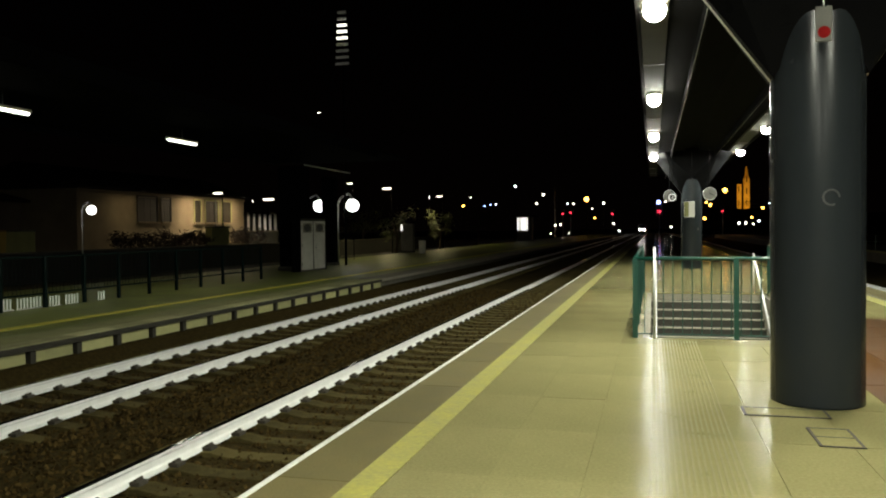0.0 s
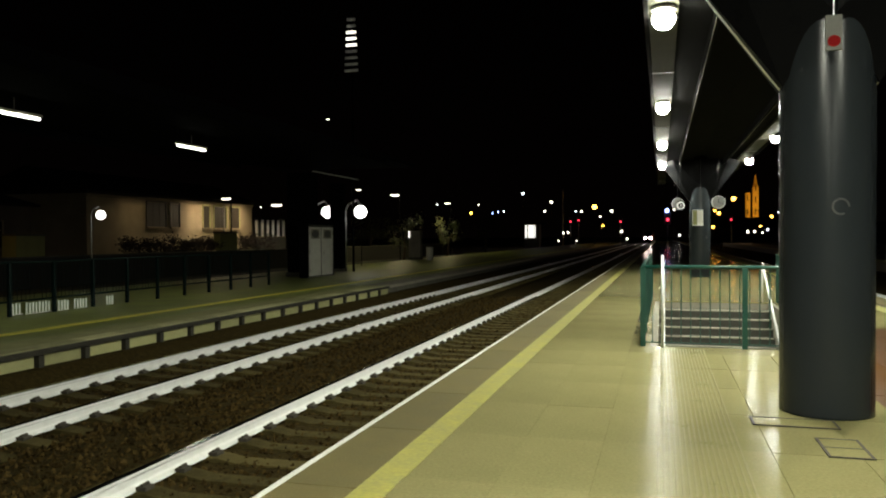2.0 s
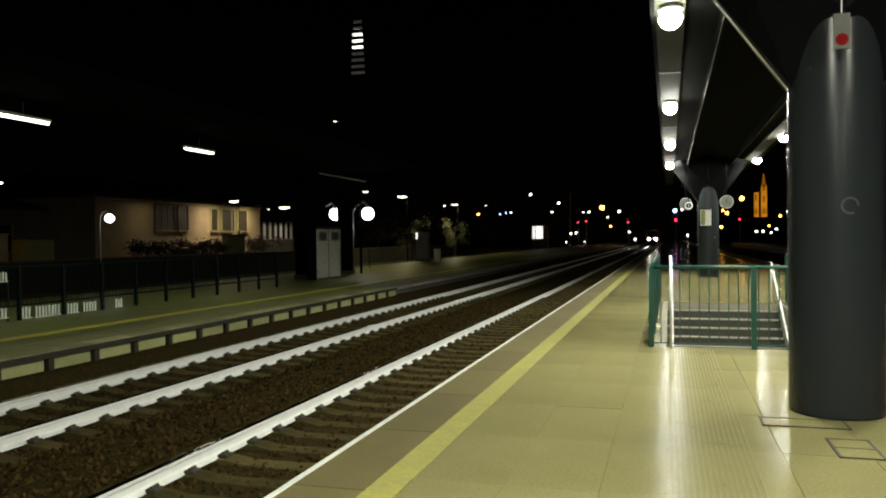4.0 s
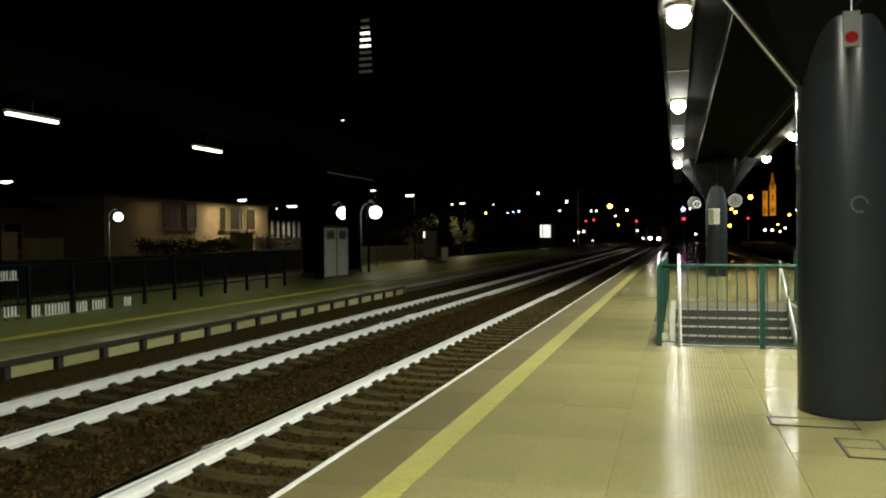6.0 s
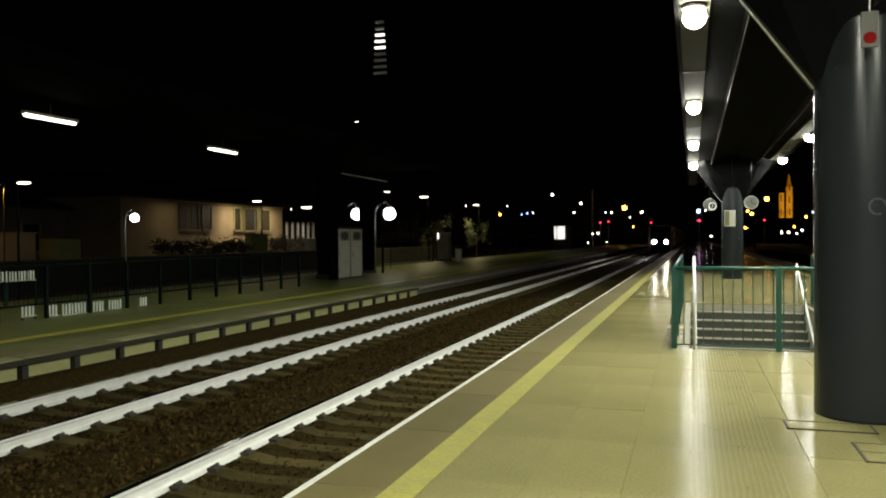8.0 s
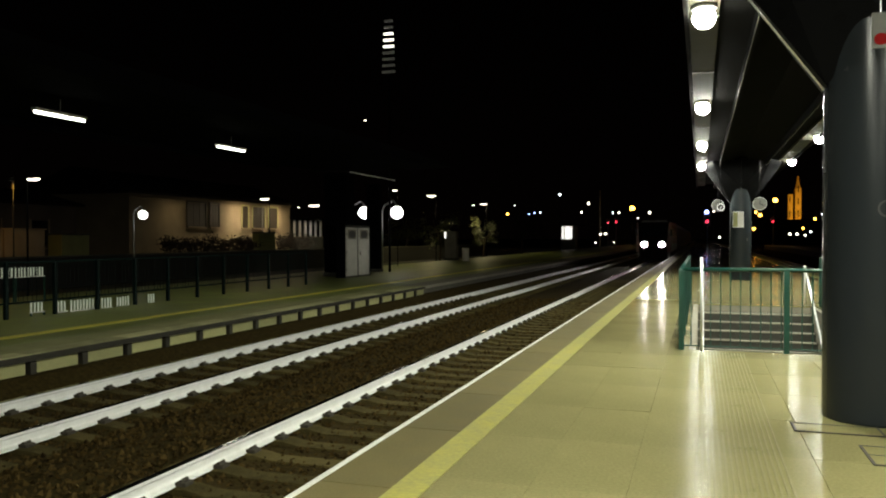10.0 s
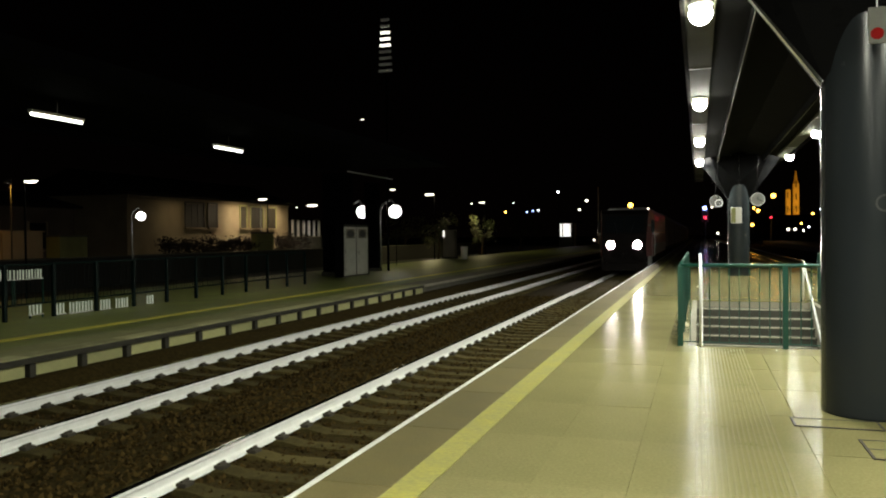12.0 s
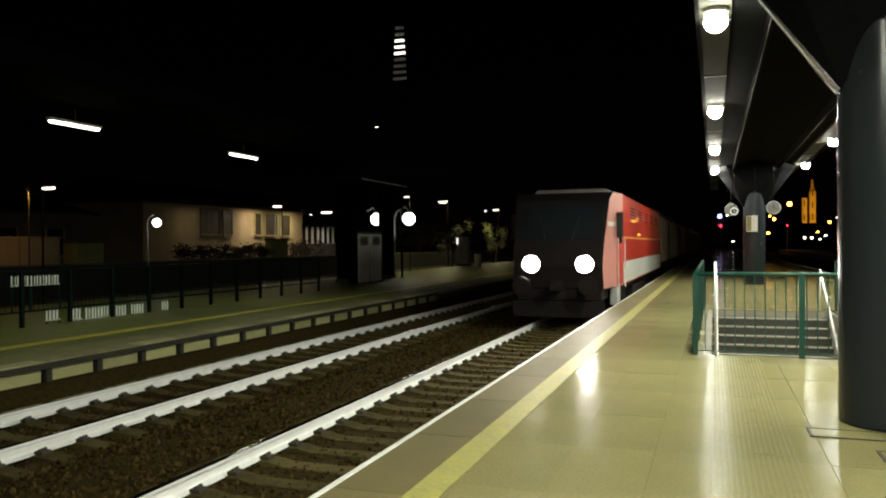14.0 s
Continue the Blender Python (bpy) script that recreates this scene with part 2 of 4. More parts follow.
def tube(p, q, r, r2=None, n=12, bm=None, caps=True):
    bm = bm or bmesh.new()
    p, q = Vector(p), Vector(q)
    r2 = r if r2 is None else r2
    d = (q - p).normalized()
    u = d.orthogonal().normalized()
    v = d.cross(u)
    rings = []
    for c, rr in ((p, r), (q, r2)):
        rings.append([bm.verts.new(c + (u * math.cos(a) + v * math.sin(a)) * rr) for a in [2 * math.pi * i / n for i in range(n)]])
    for i in range(n):
        bm.faces.new((rings[0][i], rings[0][(i + 1) % n], rings[1][(i + 1) % n], rings[1][i]))
    if caps:
        bm.faces.new(rings[0][::-1])
        bm.faces.new(rings[1])
    return bm


def ball(c, r, sx=1, sy=1, sz=1, u=16, v=10, bm=None):
    bm = bm or bmesh.new()
    bmesh.ops.create_uvsphere(bm, u_segments=u, v_segments=v, radius=1, matrix=Matrix.Translation(c) @ Matrix.Diagonal((r * sx, r * sy, r * sz, 1)))
    return bm


def lathe(profile, n=24, bm=None, at=(0, 0, 0)):
    """A profile of (radius, z) turned round the z axis."""
    bm = bm or bmesh.new()
    rings = []
    for r, z in profile:
        rings.append([bm.verts.new((at[0] + r * math.cos(2 * math.pi * i / n), at[1] + r * math.sin(2 * math.pi * i / n), at[2] + z)) for i in range(n)])
    for a, b in zip(rings, rings[1:]):
        for i in range(n):
            bm.faces.new((a[i], a[(i + 1) % n], b[(i + 1) % n], b[i]))
    bm.faces.new(rings[0][::-1])
    bm.faces.new(rings[-1])
    return bm


def thing(name, m, label, category, group="", kind=""):
    ob = new(name)
    ob.empty_display_size = 0.2
    ob.matrix_basis = m
    return tagged(ob, label, category, group, kind)


def words(text, size, material, parent, m, depth=0.002):
    c = bpy.data.curves.new("lettering", "FONT")
    c.body, c.size, c.extrude, c.align_x, c.align_y = text, size, depth, "CENTER", "CENTER"
    c.materials.append(material)
    ob = new("lettering", c)
    ob.parent = parent
    ob.matrix_basis = m
    return ob


# ---------------------------------------------------------------- ground and tracks
RAIL_Z = -0.60           # top of the rails; the platform is at 0
EDGE = -2.34             # platform edge
TRACK_X = [-3.96, -7.98]
FAR_EDGE, FAR_Z = -9.60, -0.20
RIGHT_EDGE = 5.25
WELL = (-0.15, 2.47, 11.45, 19.4)   # the stairwell's opening: x0, x1, y0, y1

bm = bmesh.new()
for x0, x1, y0, y1 in ((-1500, 1500, -400, 3000),):
    vs = [bm.verts.new(p) for p in ((x0, y0, -0.95), (x1, y0, -0.95), (x1, y1, -0.95), (x0, y1, -0.95))]
    bm.faces.new(vs)
tagged(mesh_ob("ground", bm, M_ROUGHGROUND), "dark night-time ground of soil and gravel", "ground", kind="structure")

# ballast bed with shoulders
bm = prism([(-9.75, -0.95), (-9.75, -0.49), (-9.5, -0.52), (-9.05, -0.82), (-6.6, -0.82), (-6.2, -0.79), (-5.8, -0.79), (-5.35, -0.82), (-2.30, -0.82), (-2.30, -0.95)], -25, 600, "y")
tagged(mesh_ob("ballast_bed", bm, M_BALLAST), "dark brown crushed-stone ballast under the two tracks", "ballast", kind="structure")
bm = prism([(5.3, -0.95), (5.3, -0.80), (13.6, -0.80), (13.8, -0.95)], -25, 600, "y")
tagged(mesh_ob("ballast_bed", bm, M_BALLAST), "dark crushed-stone ballast beyond the island platform", "ballast", kind="structure")


def stones(name, n, x0, x1, y0, y1, z, rmin, rmax, seed):
    rnd = np.random.RandomState(seed)
    base = np.array([(1, 0, 0), (-1, 0, 0), (0, 1, 0), (0, -1, 0), (0, 0, 1), (0, 0, -1)], float)
    faces = np.array([(0, 2, 4), (2, 1, 4), (1, 3, 4), (3, 0, 4), (2, 0, 5), (1, 2, 5), (3, 1, 5), (0, 3, 5)])
    c = np.stack([rnd.uniform(x0, x1, n), y0 + (y1 - y0) * rnd.rand(n) ** 1.5, np.full(n, z) + rnd.uniform(-0.01, 0.02, n)], 1)
    r = rnd.uniform(rmin, rmax, (n, 1, 1))
    v = base[None] * r * rnd.uniform(0.6, 1.3, (n, 6, 1)) + rnd.normal(0, 0.3, (n, 6, 3)) * r
    v = (v + c[:, None]).reshape(-1, 3)
    f = (faces[None] + 6 * np.arange(n)[:, None, None]).reshape(-1, 3)
    me = bpy.data.meshes.new(name)
    me.from_pydata(v.tolist(), [], f.tolist())
    me.materials.append(M_STONE)
    return tagged(new(name, me), "loose dark brown ballast stones between the rails", "ballast stones", kind="stuff")


stones("ballast_stones", 26000, -9.6, -2.4, 1.0, 30, -0.822, 0.016, 0.036, 4)
stones("ballast_stones", 7000, -6.7, -5.3, 1.0, 30, -0.795, 0.018, 0.04, 5)

RAIL_PROFILE = [(-0.075, -0.172), (0.075, -0.172), (0.075, -0.160), (0.020, -0.140), (0.010, -0.120), (0.010, -0.055), (0.036, -0.038), (0.036, -0.008), (0.028, 0.0),
                (-0.028, 0.0), (-0.036, -0.008), (-0.036, -0.038), (-0.010, -0.055), (-0.010, -0.120), (-0.020, -0.140), (-0.075, -0.160)]


def sleeper_mesh():
    bm = prism([(-1.25, -0.26), (1.25, -0.26), (1.25, -0.19), (0.95, -0.165), (0.55, -0.165), (0.35, -0.20), (-0.35, -0.20), (-0.55, -0.165), (-0.95, -0.165), (-1.25, -0.19)], -0.13, 0.13, "y", 0.012)
    me = bpy.data.meshes.new("sleeper")
    bm.to_mesh(me)
    bm.free()
    me.materials.append(M_SLEEPER)
    return me


def clip_mesh():
    bm = box(-0.17, -0.055, -0.07, 0.07, -0.17, -0.125, 0.012)
    box(0.055, 0.17, -0.07, 0.07, -0.17, -0.125, 0.012, bm)
    tube((-0.11, -0.05, -0.12), (-0.11, 0.05, -0.115), 0.018, n=8, bm=bm)
    tube((0.11, -0.05, -0.12), (0.11, 0.05, -0.115), 0.018, n=8, bm=bm)
    me = bpy.data.meshes.new("rail_clip")
    bm.to_mesh(me)
    bm.free()
    me.materials.append(M_CLIP)
    return me


SLEEPER, CLIP = sleeper_mesh(), clip_mesh()


def track(n, x, near, label):
    t = thing("track_%d" % n, pose(x, 0, RAIL_Z), label, "railway track", kind="structure")
    for s in (-1, 1):
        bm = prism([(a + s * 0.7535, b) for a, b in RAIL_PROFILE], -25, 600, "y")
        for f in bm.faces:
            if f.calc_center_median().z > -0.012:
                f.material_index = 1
        part("rail", bm, [M_RAIL, M_RAILHEAD], t, "worn steel rail with its shine painted near-white")
    k = 0
    y = -1.0
    while y < near:
        share("sleeper", SLEEPER, t, pose(0, y, 0))
        if y < near * 0.6:
            for s in (-1, 1):
                share("rail_clip", CLIP, t, pose(s * 0.7535, y, 0))
        y += 0.6
        k += 1
    far = bmesh.new()
    while y < 160:
        box(-1.25, 1.25, y - 0.13, y + 0.13, -0.26, -0.17, 0, far)
        y += 0.6
    part("far_sleepers", far, M_SLEEPER, t)["kind"] = "stuff"
    return t


track(1, TRACK_X[0], 50, "ballasted railway track with shiny rails beside the platform")
track(2, TRACK_X[1], 50, "ballasted railway track with shiny rails, the farther one")
track(3, 7.0, 30, "ballasted railway track behind the island platform")

# ---------------------------------------------------------------- island platform
plat = thing("platform_island", pose(0, 0, 0), "cream tiled island platform with a worn yellow safety line", "platform", kind="structure")
bm = bmesh.new()
w0, w1, w2, w3 = WELL
box(EDGE + 0.12, RIGHT_EDGE - 0.12, -25, w2, -0.95, -0.03, 0, bm)
box(EDGE + 0.12, w0, w2, w3, -0.95, -0.03, 0, bm)
box(w1, RIGHT_EDGE - 0.12, w2, w3, -0.95, -0.03, 0, bm)
box(EDGE + 0.12, RIGHT_EDGE - 0.12, w3, 260, -0.95, -0.03, 0, bm)
part("platform_body", bm, M_CONCRETE, plat)
# paving away from the near stretch
bm = bmesh.new()
for x0, x1, y0, y1 in ((-1.60, 4.3, -25, 1.2), (-1.60, 4.3, 20.4, 260)):
    box(x0, x1, y0, y1, -0.03, 0.0, 0, bm)
part("far_paving", bm, M_TILE_FAR, plat)["kind"] = "stuff"
part("yellow_line", box(-1.82, -1.603, -25, 260, -0.028, 0.003), M_YELLOW, plat, "worn yellow safety line")
part("yellow_line", box(4.303, 4.56, -25, 260, -0.028, 0.003), M_YELLOW, plat, "worn yellow safety line")

cop = box(0, 0.517, 0, 1.496, -0.14, 0.0, 0.006)
COPING = bpy.data.meshes.new("coping_slab")
cop.to_mesh(COPING)
cop.free()
COPING.materials.append(M_COPING)
y = -24.0
while y < 60:
    share("coping_slab", COPING, plat, pose(EDGE, y, 0))
    share("coping_slab", COPING, plat, pose(RIGHT_EDGE - 0.517, y, 0))
    y += 1.5
part("far_coping", box(EDGE, EDGE + 0.517, 60, 260, -0.14, 0.0), M_COPING, plat)
part("far_coping", box(RIGHT_EDGE - 0.517, RIGHT_EDGE, 60, 260, -0.14, 0.0), M_COPING, plat)
part("edge_trim", box(EDGE - 0.016, EDGE + 0.03, -25, 260, -0.06, 0.006, 0.003), M_COPING_EDGE, plat, "pale painted edge strip")

# ---------------------------------------------------------------- stairwell
stair = thing("stairwell", pose(0, 0, 0), "underpass stairs with pale nosings going down into the platform", "staircase", kind="structure")
part("well_wall", box(w0 - 0.02, w0 + 0.10, w2 + 0.003, w3, -3.0, -0.004), M_CONCRETE, stair)
part("well_wall", box(w1 - 0.10, w1 + 0.02, w2 + 0.003, w3, -3.0, -0.004), M_CONCRETE, stair)
part("well_wall", box(w0, w1, w2 - 0.10, w2, -3.0, -0.035), M_CONCRETE, stair)
for k in range(1, 15):
    part("step", box(w0 + 0.1, w1 - 0.1, w3 - 0.3 * k, w3 - 0.3 * (k - 1) + 0.02, -0.17 * k - 0.3, -0.17 * k), M_STEP, stair)
    part("nosing", box(w0 + 0.12, w1 - 0.12, w3 - 0.3 * k - 0.012, w3 - 0.3 * k + 0.05, -0.17 * k - 0.022, -0.17 * k + 0.004, 0.004), M_NOSE, stair)
part("well_floor", box(w0, w1, w2, w3, -3.1, -2.75), M_STEP, stair)


def railing_run(p, q, posts, name="stair_railing"):
    """A green steel railing from p to q on the floor, with posts at these shares of the way."""
    p, q = Vector(p), Vector(q)
    r = thing(name, Matrix.Translation(p), "dark green painted steel railing round the underpass stairs", "railing", "stair railings")
    d = q - p
    n = max(1, int(d.length / 0.125))
    side = Vector((-d.y, d.x, 0)).normalized()
    for s in posts:
        c = d * s
        bm = bmesh.new()
        ux = d.normalized() * 0.035
        us = side * 0.03
        quad = [c + ux + us, c - ux + us, c - ux - us, c + ux - us]
        lo = [bm.verts.new(v) for v in quad]
        hi = [bm.verts.new(v + Vector((0, 0, 1.12))) for v in quad]
        bm.faces.new(lo[::-1]), bm.faces.new(hi)
        for i in range(4):
            bm.faces.new((lo[i], lo[(i + 1) % 4], hi[(i + 1) % 4], hi[i]))
        part("post", bm, M_GREEN, r)
    part("top_rail", tube((0, 0, 1.12), d + Vector((0, 0, 1.12)), 0.026, n=10), M_GREEN, r, smooth=True)
    part("bottom_rail", tube((0, 0, 0.06), d + Vector((0, 0, 0.06)), 0.009, n=8), M_GREEN, r)
    bal = tube((0, 0, 0.06), (0, 0, 1.11), 0.008, n=6)
    me = bpy.data.meshes.new("baluster")
    bal.to_mesh(me)
    bal.free()
    me.materials.append(M_GREEN)
    for i in range(1, n):
        share("baluster", me, r, Matrix.Translation(d * (i / n)))
    return r


railing_run((w0 - 0.10, w2 - 0.06, 0), (w1 + 0.10, w2 - 0.06, 0), (0.0, 0.478, 1.0))
railing_run((w0 - 0.10, w2 + 0.05, 0), (w0 - 0.10, w3, 0), (0.0, 0.2, 0.4, 0.6, 0.8, 1.0))
railing_run((w1 + 0.10, w2 + 0.05, 0), (w1 + 0.10, w3, 0), (0.0, 0.2, 0.4, 0.6, 0.8, 1.0))


def handrail(x):
    h = thing("handrail", pose(x, 0, 0), "polished steel handrail sloping down along the underpass stairs", "handrail", "stair handrails")
    a, b = Vector((0, w3 + 0.2, 0.92)), Vector((0, w3 - 4.2, 0.92 - 2.38))
    part("grip", tube(a, b, 0.024, n=12), M_STEEL, h, smooth=True)
    part("grip_end", tube(a, a + Vector((0, 0.02, -0.92)), 0.022, n=10), M_STEEL, h, smooth=True)
    for s in (0.2, 0.5, 0.8):
        c = a.lerp(b, s)
        part("bracket", tube(c, c + Vector((0.10 if x > 1 else -0.10, 0, -0.10)), 0.009, n=6), M_STEEL, h)


handrail(w0 + 0.2)
handrail(w1 - 0.2)
post = thing("steel_post", pose(0.015, w2 - 0.13, 0), "slim bare steel post beside the stair railing", "post")
part("shaft", tube((0, 0, -0.003), (0, 0, 1.28), 0.018, n=14), M_STEEL, post, smooth=True)
part("cap", ball((0, 0, 1.28), 0.019, sz=0.5), M_STEEL, post, smooth=True)

# ---------------------------------------------------------------- platform roof
roof = thing("platform_roof", pose(0, 0, 0), "dark wing-shaped platform roof with a pale strip along its edge", "canopy", kind="structure")
CX = 1.45
for s in (-1, 1):
    xs = lambda a: CX + s * a
    part("light_strip", box(*sorted((xs(1.24), xs(1.60))), -25, 44, 4.35, 4.42, 0.004), M_STRIP, roof, "pale glossy soffit strip")
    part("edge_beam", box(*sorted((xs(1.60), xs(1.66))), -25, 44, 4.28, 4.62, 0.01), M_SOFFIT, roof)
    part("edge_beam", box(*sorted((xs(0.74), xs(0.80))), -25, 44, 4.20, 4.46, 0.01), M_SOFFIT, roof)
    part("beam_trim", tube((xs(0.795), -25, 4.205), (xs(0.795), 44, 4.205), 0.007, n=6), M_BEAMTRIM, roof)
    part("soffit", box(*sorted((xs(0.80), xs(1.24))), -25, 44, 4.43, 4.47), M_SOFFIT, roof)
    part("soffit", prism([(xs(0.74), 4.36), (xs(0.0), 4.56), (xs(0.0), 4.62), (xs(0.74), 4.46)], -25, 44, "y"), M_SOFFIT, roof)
    y = -24.0
    while y < 44:
        part("strip_joint", box(*sorted((xs(1.24), xs(1.60))), y, y + 0.03, 4.338, 4.35), M_BEAMTRIM, roof)
        y += 3.45
part("roof_sheet", box(CX - 1.68, CX + 1.68, -25, 44.1, 4.63, 4.72), M_ROOF, roof)


def roof_column(y, radius=0.385, near=False):
    c = thing("roof_column", pose(CX - 0.05, y, 0), "thick dark grey painted steel column with two spreading arms", "column", "platform roof columns")
    part("shaft", lathe([(radius, 0.0), (radius, 0.02), (radius, 0.04), (radius, 3.76), (radius, 3.78), (radius, 3.8)], 48), M_COLUMN, c, smooth=True)
    for s in (-1, 1):
        bm = bmesh.new()
        pts = [(s * (radius - 0.004), -0.16, 2.85), (s * (radius - 0.004), 0.16, 2.85)]
        pts += [(s * x, q * y, z) for q in (-1, 1) for x, y, z in ((1.45, 0.03, 4.33), (0.003, 0.41, 3.40), (0.003, 0.41, 4.40), (1.0, 0.40, 4.40))]
        bmesh.ops.convex_hull(bm, input=[bm.verts.new(p) for p in pts])
        part("arm", bm, M_SHADEBLACK, c, "spreading steel arm, its shade painted black")
        if near:
            # bright strip added along the arm's lower edge, where light catches it
            part("edge_strip", tube((s * (radius - 0.004), 0, 2.846), (s * 1.452, 0, 4.322), 0.012, n=8), M_TRIM, c, "bright strip added for the arm's lit edge", smooth=True)
    bm = bmesh.new()
    for i in range(28):
        qs = []
        for a, q in ((i, 0.055), (i + 1, 0.055), (i + 1, 0.072), (i, 0.072)):
            a = 2 * math.pi * a / 34
            x = 0.04 + math.cos(a) * q
            qs.append(bm.verts.new((x, -math.sqrt(radius ** 2 - x * x) - 0.003, 1.79 + math.sin(a) * q)))
        bm.faces.new(qs)
    if not near:
        bm.clear()
        tube((0.2, -0.33, 1.5), (0.2, -0.325, 1.5), 0.05, bm=bm)
    part("ring_mark", bm, M_MARK, c, "faint worn ring-shaped mark")
    part("top_web", box(-0.25, 0.25, -0.16, 0.16, 4.38, 4.56), M_SHADEBLACK, c)
    return c


roof_column(7.55, near=True)
roof_column(31.0)
roof_column(-13.0)


def platform_lamp(x, y, z):
    l = thing("platform_lamp", pose(x, y, z), "bright round lamp under the platform roof", "lamp", "platform roof lamps")
    part("housing", lathe([(0.10, 0.06), (0.15, 0.08), (0.13, 0.13), (0.08, 0.17)], 24), M_TRIM, l, smooth=True)
    part("lens", ball((0, 0, -0.02), 0.135, u=36, v=20), M_LENSGLOW, l, "glowing white lens", smooth=True)


for ly in LAMP_YS:
    platform_lamp(0.03, ly, 4.22)
    platform_lamp(3.1, ly, 4.32)

# hanging tag with a red disc, in front of the column
tag = thing("hanging_tag", pose(1.34, 6.95, 3.04), "small grey-white hanging tag with a red disc", "sign")
part("plate", box(-0.062, 0.062, -0.01, 0.01, 0.0, 0.285, 0.004), M_TAG, tag)
part("red_disc", tube((0, -0.014, 0.075), (0, -0.009, 0.075), 0.048, n=24), M_REDSIGN, tag, "red round mark")
part("string", tube((0, 0, 0.28), (0, 0, 1.53), 0.005, n=6), M_STEEL, tag)

# round number plates and clock by the second column
def round_sign(x, y, z, r, digit):
    s = thing("platform_number_sign" if digit else "station_clock", pose(x, y, z), "round black platform number sign with a white ring" if digit else "round white station clock hanging under the roof", "sign" if digit else "clock")
    part("rim", tube((0, -0.06, 0), (0, 0.06, 0), r, n=32), M_BLACK if digit else M_STEEL, s, smooth=False)
    if digit:
        bm = bmesh.new()
        n = 32
        for i in range(n):
            a, b = 2 * math.pi * i / n, 2 * math.pi * (i + 1) / n
            bm.faces.new([bm.verts.new((math.cos(t) * q, -0.064, math.sin(t) * q)) for t, q in ((a, r * 0.62), (b, r * 0.62), (b, r * 0.9), (a, r * 0.9))])
        part("ring", bm, M_DIM, s, "white ring")
        words("3", r * 0.95, M_DIM, s, pose(0, -0.066, -r * 0.02, 90))
    else:
        part("face", tube((0, -0.068, 0), (0, -0.062, 0), r * 0.93, n=32), M_DIAL, s, "greyed white dial")
        part("hour_pointer", box(-0.012, 0.012, -0.076, -0.07, -0.02, r * 0.5), M_BLACK, s)
        bm = box(-0.010, 0.010, -0.076, -0.07, -0.02, r * 0.75)
        bmesh.ops.rotate(bm, cent=(0, 0, 0), matrix=Matrix.Rotation(2.0, 3, "Y"), verts=bm.verts[:])
        part("minute_pointer", bm, M_BLACK, s)
    part("hanger", tube((0, 0, r - 0.02), (0, 0, 4.4 - z), 0.014, n=8), M_SHADEBLACK, s)
    return s


round_sign(0.67, 29.50, 2.65, 0.155, True)
round_sign(0.60, 30.70, 2.76, 0.22, False)
round_sign(1.96, 29.50, 2.75, 0.23, False)

# poster panel on the second column
pan = thing("poster_panel", pose(1.30, 30.55, 1.94), "tall narrow lit notice panel on the column", "sign")
part("frame", box(-0.19, 0.19, -0.03, 0.03, 0, 0.58, 0.008), M_STEEL, pan)
part("sheet", box(-0.01, 0.175, -0.036, -0.031, 0.02, 0.56), M_WHITE, pan, "white notice sheet")
part("sheet", box(-0.175, -0.02, -0.036, -0.031, 0.02, 0.56), M_GREENBOX, pan, "dull greenish notice sheet")

# manhole covers beside the column
def manhole(x, y, sx, sy, bar=False):
    m = thing("manhole_cover", pose(x, y, 0), "tile-filled manhole cover with a dark steel frame", "manhole cover", "manhole covers")
    part("lid", box(-sx + 0.02, sx - 0.02, -sy + 0.02, sy - 0.02, 0.001, 0.006), M_TILE, m)
    for a in ((-sx, sx, -sy, -sy + 0.02), (-sx, sx, sy - 0.02, sy), (-sx, -sx + 0.02, -sy, sy), (sx - 0.02, sx, -sy, sy)):
        part("frame", box(*a, 0.0005, 0.008), M_CLIP, m)
    if bar:
        part("cross_bar", box(-sx + 0.02, sx - 0.02, -0.008, 0.008, 0.0005, 0.008), M_CLIP, m)


manhole(1.275, 6.23, 0.15, 0.27, bar=True)
manhole(1.05, 6.985, 0.33, 0.155)

# ---------------------------------------------------------------- opposite platform
fp = thing("platform_opposite", pose(0, 0, 0), "dark asphalt platform across the tracks with panelled edge wall", "platform", kind="structure")
part("platform_body", box(-19.5, FAR_EDGE - 0.25, -25, 260, -0.95, FAR_Z - 0.010), M_FARFLOOR, fp)
part("coping", box(FAR_EDGE - 1.1, FAR_EDGE - 0.40, -25, 27.0, FAR_Z - 0.07, FAR_Z - 0.004, 0.01), M_FARCOPING, fp, "weathered olive-grey concrete coping")
part("coping", box(FAR_EDGE - 0.395, FAR_EDGE - 0.05, -25, 3.0, FAR_Z - 0.07, FAR_Z, 0.008), M_PANEL, fp)
part("coping", box(FAR_EDGE - 1.0, FAR_EDGE, 27.0, 260, FAR_Z - 0.10, FAR_Z - 0.002, 0.01), M_CONCRETE, fp)
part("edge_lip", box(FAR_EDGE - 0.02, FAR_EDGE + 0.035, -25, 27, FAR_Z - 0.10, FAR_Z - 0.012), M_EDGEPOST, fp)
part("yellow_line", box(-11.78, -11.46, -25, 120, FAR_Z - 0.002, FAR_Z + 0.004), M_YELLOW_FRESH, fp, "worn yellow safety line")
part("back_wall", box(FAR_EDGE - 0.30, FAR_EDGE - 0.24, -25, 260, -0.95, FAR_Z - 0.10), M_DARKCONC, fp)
pm = box(FAR_EDGE - 0.235, FAR_EDGE - 0.05, 0, 0.85, -0.66, FAR_Z - 0.115, 0.006)
PANEL = bpy.data.meshes.new("edge_panel")
pm.to_mesh(PANEL)
pm.free()
PANEL.materials.append(M_PANEL)
